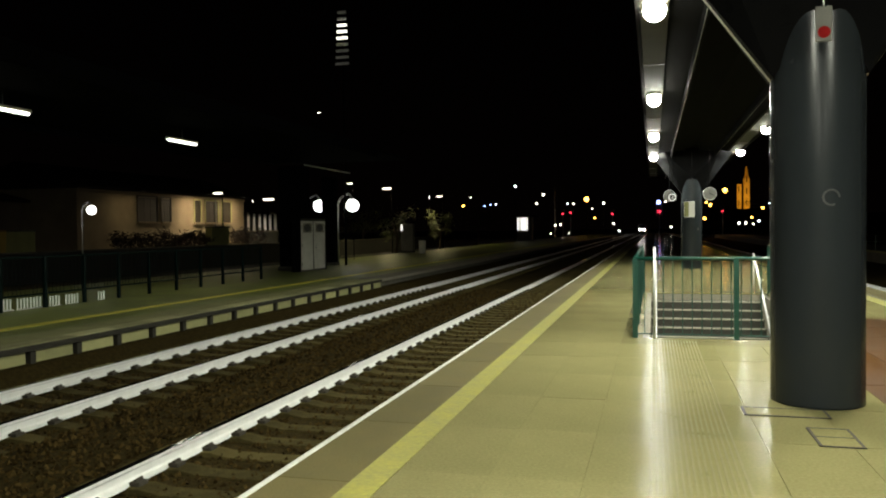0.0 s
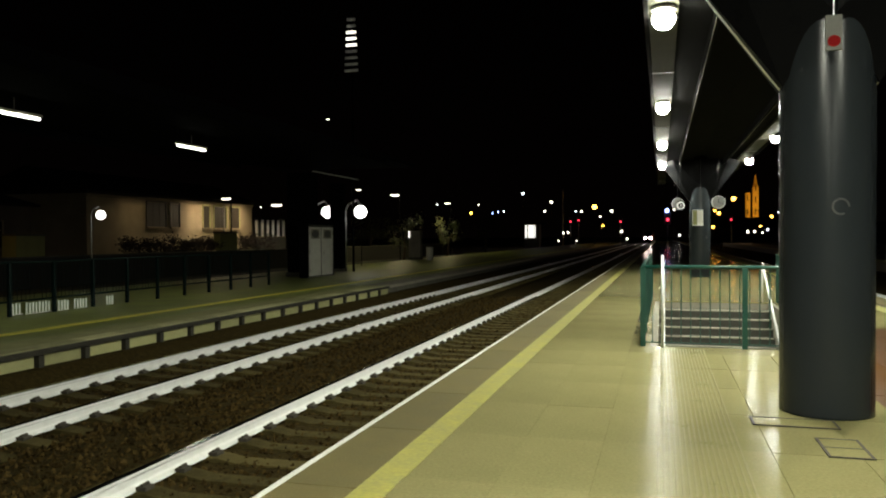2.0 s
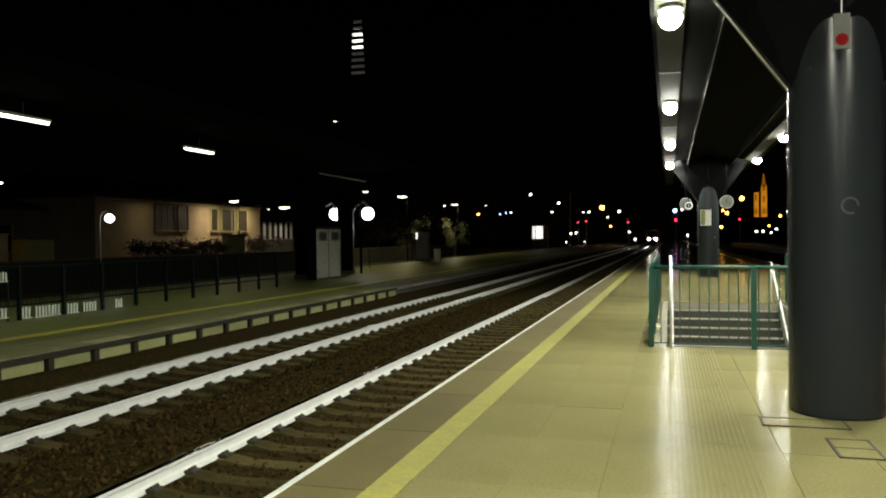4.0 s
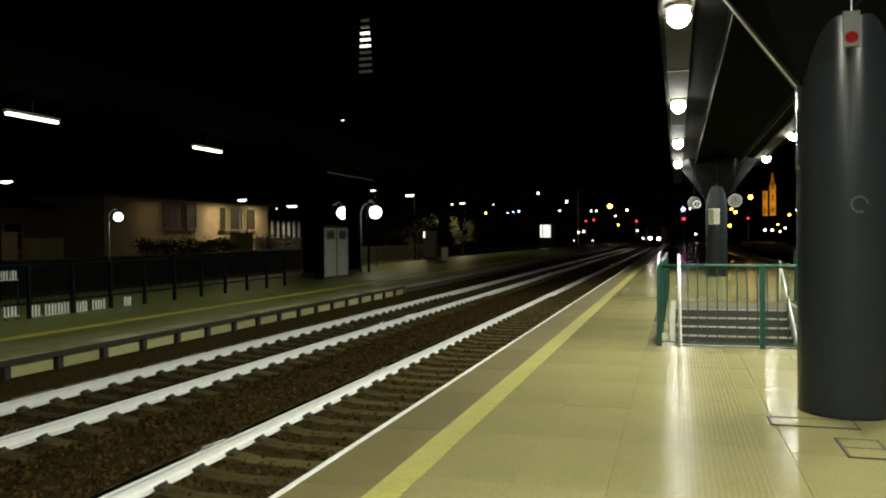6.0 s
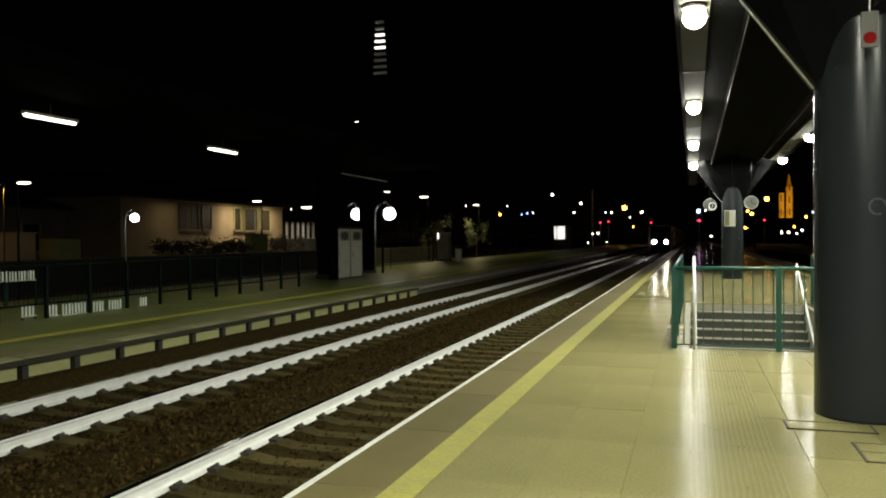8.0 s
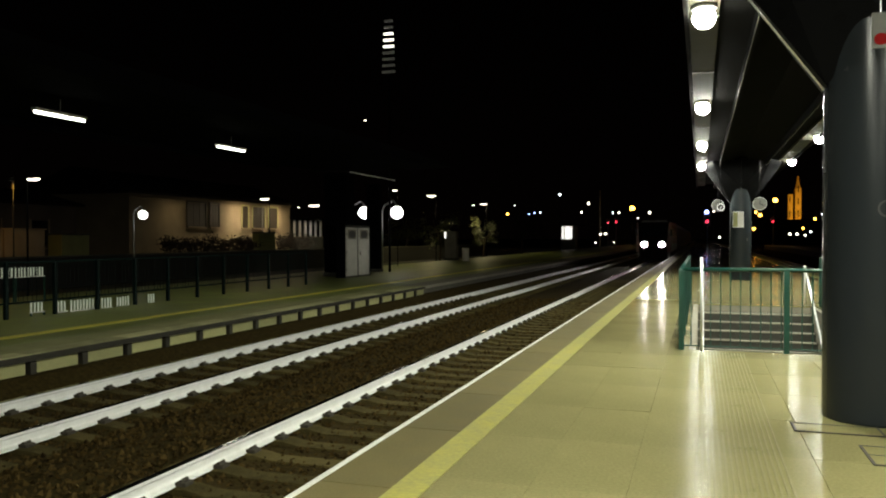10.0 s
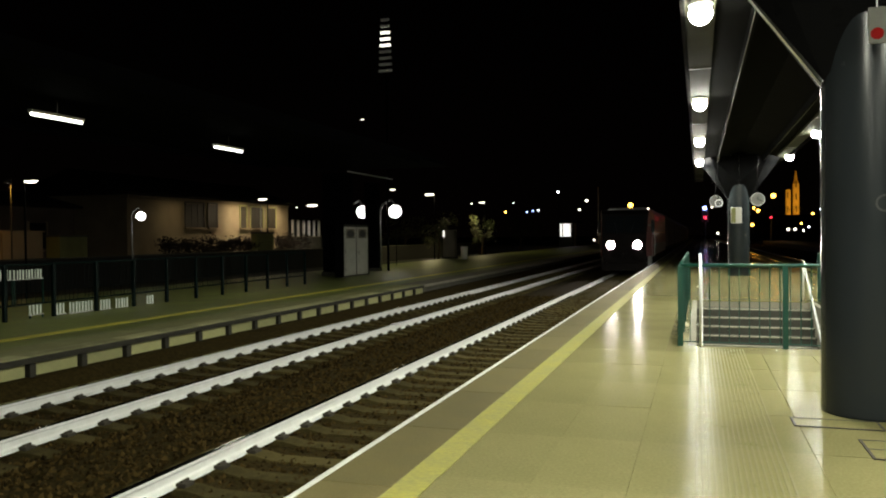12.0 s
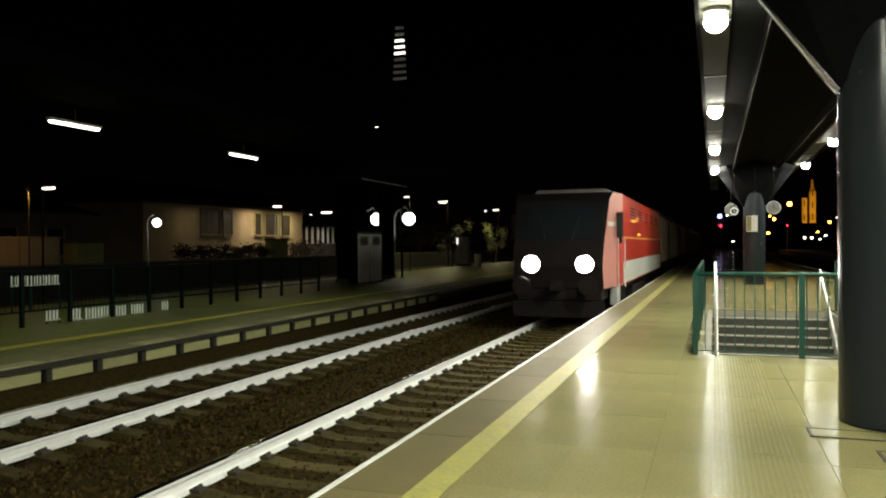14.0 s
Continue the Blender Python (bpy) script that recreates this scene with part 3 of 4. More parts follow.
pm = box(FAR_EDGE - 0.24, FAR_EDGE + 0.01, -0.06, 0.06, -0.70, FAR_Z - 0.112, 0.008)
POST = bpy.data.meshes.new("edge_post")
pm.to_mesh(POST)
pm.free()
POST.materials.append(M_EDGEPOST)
cp = box(FAR_EDGE - 0.395, FAR_EDGE - 0.02, 0.006, 1.044, FAR_Z - 0.07, FAR_Z + 0.002, 0.008)
EDGESLAB = bpy.data.meshes.new("edge_slab")
cp.to_mesh(EDGESLAB)
cp.free()
EDGESLAB.materials.append(M_EDGESLAB)
for k in range(23):
    share("edge_slab", EDGESLAB, fp, pose(0, 3.01 + 1.05 * k, random.uniform(-0.002, 0.002)))
y = 4.06
while y < 26.6:
    share("edge_panel", PANEL, fp, pose(0, y + 0.10, 0))
    share("edge_post", POST, fp, pose(0, y, 0))
    y += 1.05

# roof of the opposite platform
fr = thing("opposite_platform_roof", pose(0, 0, 0), "dark roof over the opposite platform", "canopy", kind="structure")
part("roof_sheet", box(-17.4, -10.8, -25, 34, 4.75, 4.9), M_ROOF, fr)
part("gutter", tube((-13.0, 27.9, 4.14), (-13.0, 32.6, 4.14), 0.022, n=8), M_TRIM, fr, "thin bright gutter pipe")
for yy in (28.2, 32.2):
    part("gutter_hanger", tube((-13.0, yy, 4.14), (-13.0, yy, 4.76), 0.008, n=6), M_ROOF, fr)
part("edge_beam", box(-10.86, -10.76, -25, 30, 4.55, 4.95), M_ROOF, fr)
part("edge_beam", box(-17.44, -17.34, -25, 30, 4.55, 4.95), M_ROOF, fr)


def tube_lamp(x, y, z, label="long white tube lamp under the dark roof"):
    l = thing("tube_lamp", pose(x, y, z), label, "lamp", "tube lamps of the opposite platform")
    part("tray", box(-0.07, 0.07, -0.78, 0.78, 0.03, 0.10, 0.01), M_CAB, l)
    part("tube", tube((0, -0.74, 0.0), (0, 0.74, 0.0), 0.036, n=10), M_TUBEGLOW, l, "glowing tube", smooth=True)
    part("hanger", tube((0, 0, 0.1), (0, 0, 4.76 - z), 0.01, n=6), M_POLE, l)


for ly in (7.5, 14.4, 21.3):
    tube_lamp(-14.0, ly, 4.36)

c = thing("sign_pillar", pose(-16.32, 38.0, FAR_Z), "narrow black pillar on the opposite platform", "column")
part("shaft", box(-0.36, 0.36, -0.2, 0.2, 0, 4.6, 0.02), M_ROOF, c)
part("base", box(-0.42, 0.42, -0.26, 0.26, 0, 0.15, 0.01), M_DARKCONC, c)
for py in (33.2, 12.0 - 14):
    c = thing("opposite_roof_pillar", pose(-16.0, py, FAR_Z), "broad dark pillar of the opposite platform", "column", "opposite platform pillars")
    part("shaft", box(-0.55, 0.55, -0.5, 0.5, 0, 4.75, 0.03), M_ROOF, c)
    part("base", box(-0.6, 0.6, -0.55, 0.55, 0, 0.18, 0.01), M_DARKCONC, c)

# double door of the equipment room, facing the tracks
cab = thing("equipment_room", pose(-14.9, 31.5, FAR_Z), "black equipment room with a pale grey double door and round vents", "cabinet")
part("body", box(-0.42, 0, -0.10, 2.78, 0.0, 2.42, 0.02), M_ROOF, cab, "black casing")
part("plinth", box(-0.40, 0.02, -0.06, 2.74, 0.0, 0.06, 0.005), M_DARKCONC, cab)
part("door_head", box(0.002, 0.05, -0.04, 2.54, 2.26, 2.34, 0.008), M_EDGEPOST, cab)
part("door_jamb", box(0.002, 0.05, 2.51, 2.60, 0.06, 2.26, 0.008), M_EDGEPOST, cab)
for y0 in (0.0, 1.32):
    d = part("door", box(0.004, 0.045, y0, y0 + 1.18, 0.07, 2.24, 0.008), M_CAB, cab, "pale grey steel door leaf")
    part("vent_panel", box(0.0455, 0.049, y0 + 0.14, y0 + 1.04, 1.72, 2.14), M_CONCRETE, d, "duller vent panel")
    part("vent", prism([(y0 + 0.59 + 0.36 * math.cos(q), 1.93 + 0.17 * math.sin(q)) for q in [math.pi * i / 12 for i in range(24)]], 0.0495, 0.056, "x"), M_VENT, d, "round dark vent")
    yh = y0 + (1.12 if y0 == 0 else 0.10)
    part("handle", tube((0.08, yh, 0.98), (0.08, yh, 1.16), 0.012, n=8), M_CLIP, d)
    for zh in (0.35, 1.15, 1.95):
        yg = y0 + (0.02 if y0 == 0 else 1.16)
        part("hinge", tube((0.05, yg, zh - 0.06), (0.05, yg, zh + 0.06), 0.014, n=8), M_CLIP, d)

# fence round the opposite stairs
fence = thing("platform_fence", pose(-14.2, 9.0, FAR_Z), "dark green steel fence on the opposite platform", "fence")
for k in range(14):
    part("post", box(-0.04, 0.04, 1.35 * k - 0.04, 1.35 * k + 0.04, 0, 1.25, 0.006), M_FENCE, fence)
part("top_rail", tube((0, 0, 1.22), (0, 17.55, 1.22), 0.028, n=8), M_FENCE, fence)
part("bottom_rail", tube((0, 0, 0.34), (0, 17.55, 0.34), 0.02, n=8), M_FENCE, fence)
bm = bmesh.new()
for k in range(140):
    if k % 10:
        tube((0, 0.125 * k, 0.34), (0, 0.125 * k, 1.21), 0.007, n=5, bm=bm)
part("fence_infill", bm, M_FENCE, fence)["kind"] = "stuff"


def slat_panel(x, y, z, n, pitch=0.10, h=0.27):
    s = thing("slatted_panel", pose(x, y, z), "row of short white slats that glow as if lit", "panel", "slatted panels")
    for k in range(n):
        part("slat", box(-0.015, 0.015, pitch * k, pitch * k + pitch * (0.26 + 0.05 * (k % 3)), 0.02, h - 0.012 * (k % 2), 0.003), M_SLAT, s)
    part("rail", box(-0.02, 0.02, -0.02, pitch * n, -0.01, 0.02), M_WHITE, s)
    for yy in (0.0, pitch * n - 0.04):
        part("stand", box(-0.018, 0.018, yy, yy + 0.03, FAR_Z - z - 0.004, 0.0), M_GREEN, s)


# the slats glow by themselves: light falling on them is put into emission
M_SLAT = glow("glowing_slat", (0.85, 1.0, 0.68), 0.15)
slat_panel(-14.36, 14.54, -0.19, 4)
slat_panel(-14.36, 15.05, -0.20, 8)
slat_panel(-14.36, 16.07, -0.22, 4)
slat_panel(-14.36, 16.62, -0.23, 5)
slat_panel(-14.36, 17.82, -0.24, 3)
slat_panel(-14.36, 13.86, -0.13, 4)
slat_panel(-17.50, 15.76, 0.51, 6)
slat_panel(-17.50, 16.39, 0.50, 10)


# ---------------------------------------------------------------- globe lamps and distant lamps
def globe_lamp(x, y, z, r, base, label="white globe lamp on a curved pole"):
    g = thing("globe_lamp", pose(x, y, z), label, "lamp", "globe lamps")
    part("globe", ball((0, 0, 0), r, u=20, v=12), M_GLOBE, g, "glowing white globe", smooth=True)
    part("collar", tube((0, 0, r * 0.9), (0, 0, r * 1.15), r * 0.35, n=12), M_POLE, g)
    k = r / 0.25
    pts = [(0, 0, r * 1.1), (-0.15 * k, 0, r * 1.9), (-0.5 * k, 0, r * 1.2), (-0.62 * k, 0, r * 0.2), (-0.62 * k, 0, base - z)]
    for i, (a, b) in enumerate(zip(pts, pts[1:])):
        part("pole" if i == 3 else "arm", tube(a, b, 0.035 * k, n=8), M_POLE, g, smooth=True)
    return g


def street_lamp(x, y, z, length, material, base=-0.95, along=1.0, thick=0.07, name="street_lamp", label="tall street lamp with a glowing head"):
    s = thing(name, pose(x, y, z), label, "street lamp", "distant lamps")
    part("head", ball((0, 0, 0), 1.0, length / 2, length * 0.22, thick, u=12, v=8), material, s, "glowing lamp head", smooth=True)
    part("hood", ball((0, 0, thick * 0.7), 1.0, length / 2 * 1.05, length * 0.24, thick * 0.8, u=10, v=6), M_POLE, s)
    px = along * length * 0.5
    part("bracket", tube((0, 0, thick), (px, 0, thick * 1.2), length * 0.04, n=6), M_POLE, s)
    part("pole", tube((px, 0, base - z), (px, 0, thick * 1.4), min(0.06, length * 0.07), min(0.04, length * 0.05), n=8), M_SHADEBLACK, s)
    return s


def point_light(x, y, z, r, material, name="distant_lamp", label="small distant lamp on a pole", base=-0.95):
    s = thing(name, pose(x, y, z), label, "lamp", "distant lamps")
    part("bulb", ball((0, 0, 0), r, u=10, v=8), material, s, smooth=True)
    part("cap", lathe([(r * 0.55, r * 0.86), (r * 0.45, r * 1.1), (r * 0.15, r * 1.25)], 10), M_SHADEBLACK, s)
    part("pole", tube((0, r * 0.9, base - z), (0, r * 0.9, r), r * 0.16, n=6), M_SHADEBLACK, s)
    return s


def signal(x, y, z, r):
    s = thing("railway_signal", pose(x, y, z), "railway signal showing a red light", "signal", "railway signals")
    part("backboard", box(-r * 2.2, r * 2.2, r * 0.3, r * 0.8, -r * 3, r * 5, r * 0.3), M_BLACK, s)
    part("red_lens", ball((0, 0, 0), r, sy=0.5, u=10, v=8), M_REDGLOW, s, smooth=True)
    part("dark_lens", ball((0, 0, r * 2.6), r * 0.8, sy=0.5, u=10, v=8), M_GLASS, s, smooth=True)
    part("mast", tube((0, r, -0.95 - z), (0, r, r * 5), r * 0.4, n=8), M_POLE, s)


globe_lamp(-21.18, 26.00, 2.50, 0.18, -0.2)
globe_lamp(-16.22, 41.00, 3.00, 0.36, -0.2)
globe_lamp(-19.09, 43.00, 3.08, 0.36, -0.2)
street_lamp(-22.62, 22.00, 3.67, 0.58, M_WARMW, along=-1, thick=0.06)
street_lamp(-33.09, 55.00, 4.69, 0.86, M_WARMW, along=1, thick=0.09)
street_lamp(-18.33, 46.00, 4.56, 0.39, M_WARMW, along=1, thick=0.04)
street_lamp(-25.92, 75.00, 5.85, 1.00, M_WARMW, along=1, thick=0.11)
street_lamp(-24.52, 90.00, 5.60, 0.76, M_WARMW, along=1, thick=0.08)
street_lamp(-46.96, 90.00, 5.74, 1.53, M_WARMW, along=1, thick=0.16)
street_lamp(-26.56, 60.00, 11.37, 0.33, M_WARMW, along=1, thick=0.04)
street_lamp(-67.52, 60.00, 14.04, 0.73, M_WARMW, along=1, thick=0.08)
point_light(-30.83, 180.00, 11.60, 0.30, M_COOLW)
point_light(-24.29, 180.00, 9.49, 0.30, M_WARMW)
point_light(-25.87, 180.00, 7.45, 0.24, M_WARMW)
point_light(-14.56, 180.00, 8.25, 0.55, M_SODIUM)
point_light(-10.79, 180.00, 7.28, 0.30, M_WARMW)
point_light(-17.48, 180.00, 7.28, 0.24, M_WARMW)
point_light(-18.76, 180.00, 7.31, 0.18, M_COOLW)
point_light(-13.31, 180.00, 6.05, 0.18, M_WARMW)
point_light(-12.70, 180.00, 4.00, 0.21, M_SODIUM)
point_light(-21.62, 180.00, 2.45, 0.24, M_WARMW)
point_light(-20.46, 180.00, 2.57, 0.24, M_WARMW)
point_light(-22.67, 180.00, 0.52, 0.18, M_WARMW)
point_light(-18.55, 180.00, 0.61, 0.15, M_WARMW)
point_light(-8.58, 180.00, 2.67, 0.24, M_WARMW)
point_light(-7.35, 180.00, 1.00, 0.24, M_WARMW)
point_light(1.12, 180.00, 7.29, 0.21, M_WARMW)
point_light(2.68, 180.00, 7.38, 0.21, M_WARMW)
point_light(11.21, 180.00, 7.08, 0.24, M_SODIUM)
point_light(12.03, 180.00, 6.45, 0.34, M_SODIUM)
point_light(15.06, 180.00, 9.58, 0.49, M_SODIUM)
point_light(10.85, 180.00, 3.52, 0.34, M_SODIUM)
point_light(3.85, 180.00, 1.75, 0.24, M_WARMW)
point_light(17.92, 180.00, 2.44, 0.27, M_WARMW)
point_light(19.29, 180.00, 2.42, 0.27, M_WARMW)
point_light(21.91, 180.00, 2.87, 0.24, M_COOLW)
point_light(20.89, 180.00, 2.15, 0.21, M_WARMW)
point_light(22.71, 180.00, 5.64, 0.28, M_SODIUM)
point_light(-43.27, 180.00, 7.26, 0.28, M_SODIUM)
point_light(-38.09, 180.00, 7.16, 0.18, M_BLUEGLOW)
point_light(-36.74, 180.00, 7.40, 0.18, M_BLUEGLOW)
point_light(-35.40, 180.00, 7.51, 0.21, M_COOLW)
point_light(-51.57, 180.00, 9.44, 0.18, M_WARMW)
point_light(-41.47, 180.00, 9.22, 0.15, M_WARMW)
point_light(-98.35, 180.00, 9.46, 0.18, M_WARMW)
point_light(20.44, 180.00, 3.62, 0.21, M_SODIUM)
point_light(24.06, 180.00, 6.58, 0.18, M_COOLW)
point_light(-21.47, 45.00, 2.93, 0.06, M_YELGLOW)
signal(-21.04, 190.00, 5.20, 0.21)
signal(-19.14, 190.00, 5.44, 0.21)
signal(-9.31, 190.00, 5.01, 0.21)
signal(15.39, 190.00, 5.25, 0.21)
signal(0.87, 120.00, 3.96, 0.23)
point_light(0.79, 118.00, 5.28, 0.30, M_BLUEGLOW)
kiosk = thing("lit_kiosk", pose(-24.22, 150.00, 1.40), "small brightly lit kiosk far along the platform", "kiosk")
part("lit_pane", box(-1.1, -0.75, -0.05, 0.0, 0.0, 2.4), M_SIGNGLOW, kiosk)
part("lit_pane", box(-0.5, 0.5, -0.05, 0.0, 0.0, 2.4), M_SIGNGLOW, kiosk)
part("lit_pane", box(0.62, 0.85, -0.05, 0.0, 0.0, 2.4), M_SIGNGLOW, kiosk)
part("body", box(-1.3, 1.6, 0.003, 2.4, -2.6, 2.6, 0.03), M_CONCRETE, kiosk)
part("roof", box(-1.6, 3.0, -0.4, 2.6, 2.6, 2.8, 0.03), M_ROOF, kiosk)
kc = thing("ticket_machine", pose(-19.12, 60.00, -0.2), "pale ticket machine with a lit top", "ticket machine")
part("body", box(-0.5, 0.5, 0, 0.6, 0, 2.3, 0.04), M_CONCRETE, kc)
part("lit_top", box(-0.49, -0.36, -0.03, -0.003, 1.75, 2.26, 0.01), M_SIGNGLOW, kc, "small upright lamp")
part("base", box(-0.55, 0.55, -0.05, 0.65, 0, 0.15, 0.01), M_DARKCONC, kc)
bin1 = thing("litter_bin", pose(-17.24, 58.00, -0.2), "small pale litter bin on the opposite platform", "litter bin")
part("body", lathe([(0.22, 0.0), (0.26, 0.05), (0.28, 1.0), (0.24, 1.05)], 16), M_CAB, bin1, smooth=True)
part("rim", lathe([(0.29, 0.98), (0.29, 1.04), (0.25, 1.06)], 16), M_DARKCONC, bin1)
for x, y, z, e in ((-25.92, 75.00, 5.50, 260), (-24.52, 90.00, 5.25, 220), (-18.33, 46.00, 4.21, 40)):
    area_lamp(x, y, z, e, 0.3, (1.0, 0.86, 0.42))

mast = thing("signal_mast", pose(-21.7, 180.0, -0.95), "slim bare mast rising above the far lamps", "mast")
part("pole", tube((0, 0, 0), (0, 0, 13.4), 0.16, 0.10, n=8), M_WALLHOUSE, mast)
part("foot", box(-0.4, 0.4, -0.4, 0.4, 0, 0.3, 0.03), M_CONCRETE, mast)

# tall mast with louvres that glow themselves, in place of a lamp behind
lou = thing("louvred_mast_lamp", pose(-15.50, 38.00, 12.88), "tall mast with horizontal louvres that glow as if lamplit", "lamp")
for k in range(9):
    w = 0.22 + 0.018 * k
    part("louvre", box(-w, w, -0.02, 0.10, -0.33 * k - 0.06, -0.33 * k + 0.06, 0.01), M_LOUVRE if k in (2, 3, 4) else M_LOUVREDIM, lou)
part("mast", tube((0, 0.16, -14.0), (0, 0.16, 0.3), 0.07, 0.04, n=10), M_SHADEBLACK, lou)

# ---------------------------------------------------------------- house behind the opposite platform
HX, HY0, HY1, HZ = -38.0, 45.2, 67.8, 4.75
house = thing("station_house", pose(HX, 0, -0.95), "low ochre plastered house with dark shuttered windows, lit warm", "house")
part("wall", box(-9, 0, HY0, HY1, 0, HZ + 0.95, 0.02), M_WALLHOUSE, house)
part("roof", prism([(-9.7, HZ + 0.95), (0.55, HZ + 0.95), (0.55, HZ + 1.1), (-4.5, HZ + 2.9), (-9.7, HZ + 1.1)], HY0 - 0.6, HY1 + 0.6, "y"), M_ROOFTILE, house)
part("cornice", box(0.003, 0.12, HY0, HY1, HZ + 0.72, HZ + 0.95, 0.02), M_WALLHOUSE, house)
for a, b in ((51.70, 54.03), (54.69, 55.83), (59.33, 60.29), (61.00, 63.04), (63.71, 65.29)):
    w = part("window", box(0.003, 0.06, a, b, 3.45, 5.3), M_SHUTTER, house, "dark shuttered window")
    trim = M_SHUTTER if a < 58 else M_PANEL
    part("frame", box(0.06, 0.12, a - 0.12, a, 3.4, 5.35), trim, w)
    part("frame", box(0.06, 0.12, b, b + 0.12, 3.4, 5.35), trim, w)
    part("lintel", box(0.06, 0.12, a - 0.12, b + 0.12, 5.353, 5.46), trim, w)
    part("sill", box(0.06, 0.25, a - 0.15, b + 0.15, 3.3, 3.43), M_WALLHOUSE, w)
    for k in range(1, 3):
        part("slat", box(0.06, 0.075, a + (b - a) * k / 3 - 0.03, a + (b - a) * k / 3 + 0.03, 3.45, 5.3), M_SHUTTER, w)
part("downpipe", tube((0.1, 62.6, 0), (0.1, 62.6, HZ + 0.9), 0.07, n=8), M_POLE, house)

low = thing("low_annex", pose(-38.0, 0, -0.95), "low dark annex with a row of pale posts above its wall", "house")
part("wall", box(-6, 0, 68.3, 74.8, 0, 2.6, 0.02), M_DARKCONC, low)
part("back_wall", box(-6, -1.2, 68.3, 74.8, 2.603, 4.35, 0.02), M_DARKWALL, low)
part("parapet", box(-0.2, 0.06, 68.3, 74.8, 2.603, 2.70, 0.01), M_WALLHOUSE, low)
for k in range(6):
    part("pale_post", box(-0.16, 0.0, 68.7 + k * 1.12, 68.95 + k * 1.12, 2.703, 4.347, 0.01), M_WHITE, low)
part("roof", box(-6.4, 0.3, 68.1, 75.0, 4.35, 4.55, 0.03), M_ROOF, low)

nb = thing("neighbour_house", pose(-42.0, 0, -0.95), "dark low neighbouring house with a shallow roof", "house")
part("wall", box(-8, 0, 16, 44.6, 0, 4.75, 0.02), M_NEIGHBOUR, nb)
part("roof", prism([(-8.6, 4.75), (0.5, 4.75), (0.5, 4.9), (-4.0, 6.0), (-8.6, 4.9)], 15.5, 44.9, "y"), M_ROOFTILE, nb)
for a, b in ((33.5, 35.0), (36.6, 38.2), (40.6, 42.0)):
    w = part("window", box(0.003, 0.05, a, b, 2.0, 3.7), M_GLASS, nb, "dark window")
    part("frame", box(0.003, 0.09, a - 0.12, a - 0.003, 1.9, 3.8), M_WALLHOUSE, w)
    part("frame", box(0.003, 0.09, b + 0.003, b + 0.12, 1.9, 3.8), M_WALLHOUSE, w)
    part("sill", box(0.003, 0.2, a - 0.15, b + 0.15, 1.78, 1.88), M_WALLHOUSE, w)

wing = thing("orange_lit_wall", pose(-35.0, 0, -0.95), "low plastered yard wall lit by an orange lamp", "wall")
part("wall_body", box(-0.25, 0, 16, 34.8, 0, 2.98, 0.02), M_WALLHOUSE, wing)
part("cap", box(-0.32, 0.07, 15.9, 34.9, 2.98, 3.06, 0.02), M_WALLHOUSE, wing)
for yy in (24.0, 28.0, 32.0):
    part("pier", box(0.003, 0.12, yy, yy + 0.5, 0, 2.97, 0.01), M_WALLHOUSE, wing)
skip = thing("pale_container", pose(-34.2, 35.2, -0.95), "pale grey-green container beside the yard wall", "container")
part("body", box(-1.0, 0, 0, 2.1, 0.12, 2.7, 0.03), M_GREENBOX, skip)
part("lid", box(-1.05, 0.05, -0.05, 2.15, 2.7, 2.8, 0.03), M_DARKCONC, skip)
for yy in (0.2, 1.7):
    part("skid", box(-0.9, -0.1, yy, yy + 0.2, 0, 0.12), M_DARKCONC, skip)


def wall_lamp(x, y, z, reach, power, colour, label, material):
    """A hooded lamp on a bracket, added as fill, with its light below the hood."""
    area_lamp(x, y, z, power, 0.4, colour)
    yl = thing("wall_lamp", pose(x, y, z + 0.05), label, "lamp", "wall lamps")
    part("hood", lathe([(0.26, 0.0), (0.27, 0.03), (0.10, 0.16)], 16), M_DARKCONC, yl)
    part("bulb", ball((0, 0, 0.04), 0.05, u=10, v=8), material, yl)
    part("bracket", tube((0, 0, 0.15), (-reach, 0, 0.22), 0.025, n=8), M_SHADEBLACK, yl)


# lamps added under the eaves, on the annex and at the yard wall, as fill
wall_lamp(-36.2, 58.6, 4.72, 1.85, 165, (1.0, 0.80, 0.50), "small hooded lamp added to brighten the house wall", M_DIM)
wall_lamp(-36.2, 64.6, 4.72, 1.85, 165, (1.0, 0.80, 0.50), "small hooded lamp added to brighten the house wall", M_DIM)
wall_lamp(-36.2, 50.0, 4.60, 1.85, 16, (1.0, 0.80, 0.45), "small hooded lamp added to brighten the house wall", M_DIM)
wall_lamp(-36.9, 71.6, 3.30, 1.0, 20, (1.0, 0.97, 0.9), "small hooded lamp added to brighten the annex posts", M_DIM)
yl = thing("yard_lamp", pose(-33.6, 31.2, 4.5), "orange lamp on a thin pole, added to tint the yard wall", "lamp")
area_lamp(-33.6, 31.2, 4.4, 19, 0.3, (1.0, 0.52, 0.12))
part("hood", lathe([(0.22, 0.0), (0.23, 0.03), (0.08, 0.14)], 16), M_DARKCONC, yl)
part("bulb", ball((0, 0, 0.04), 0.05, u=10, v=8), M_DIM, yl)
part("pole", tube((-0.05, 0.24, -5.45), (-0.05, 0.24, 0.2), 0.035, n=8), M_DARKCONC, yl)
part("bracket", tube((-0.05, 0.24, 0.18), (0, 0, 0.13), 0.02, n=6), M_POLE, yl)


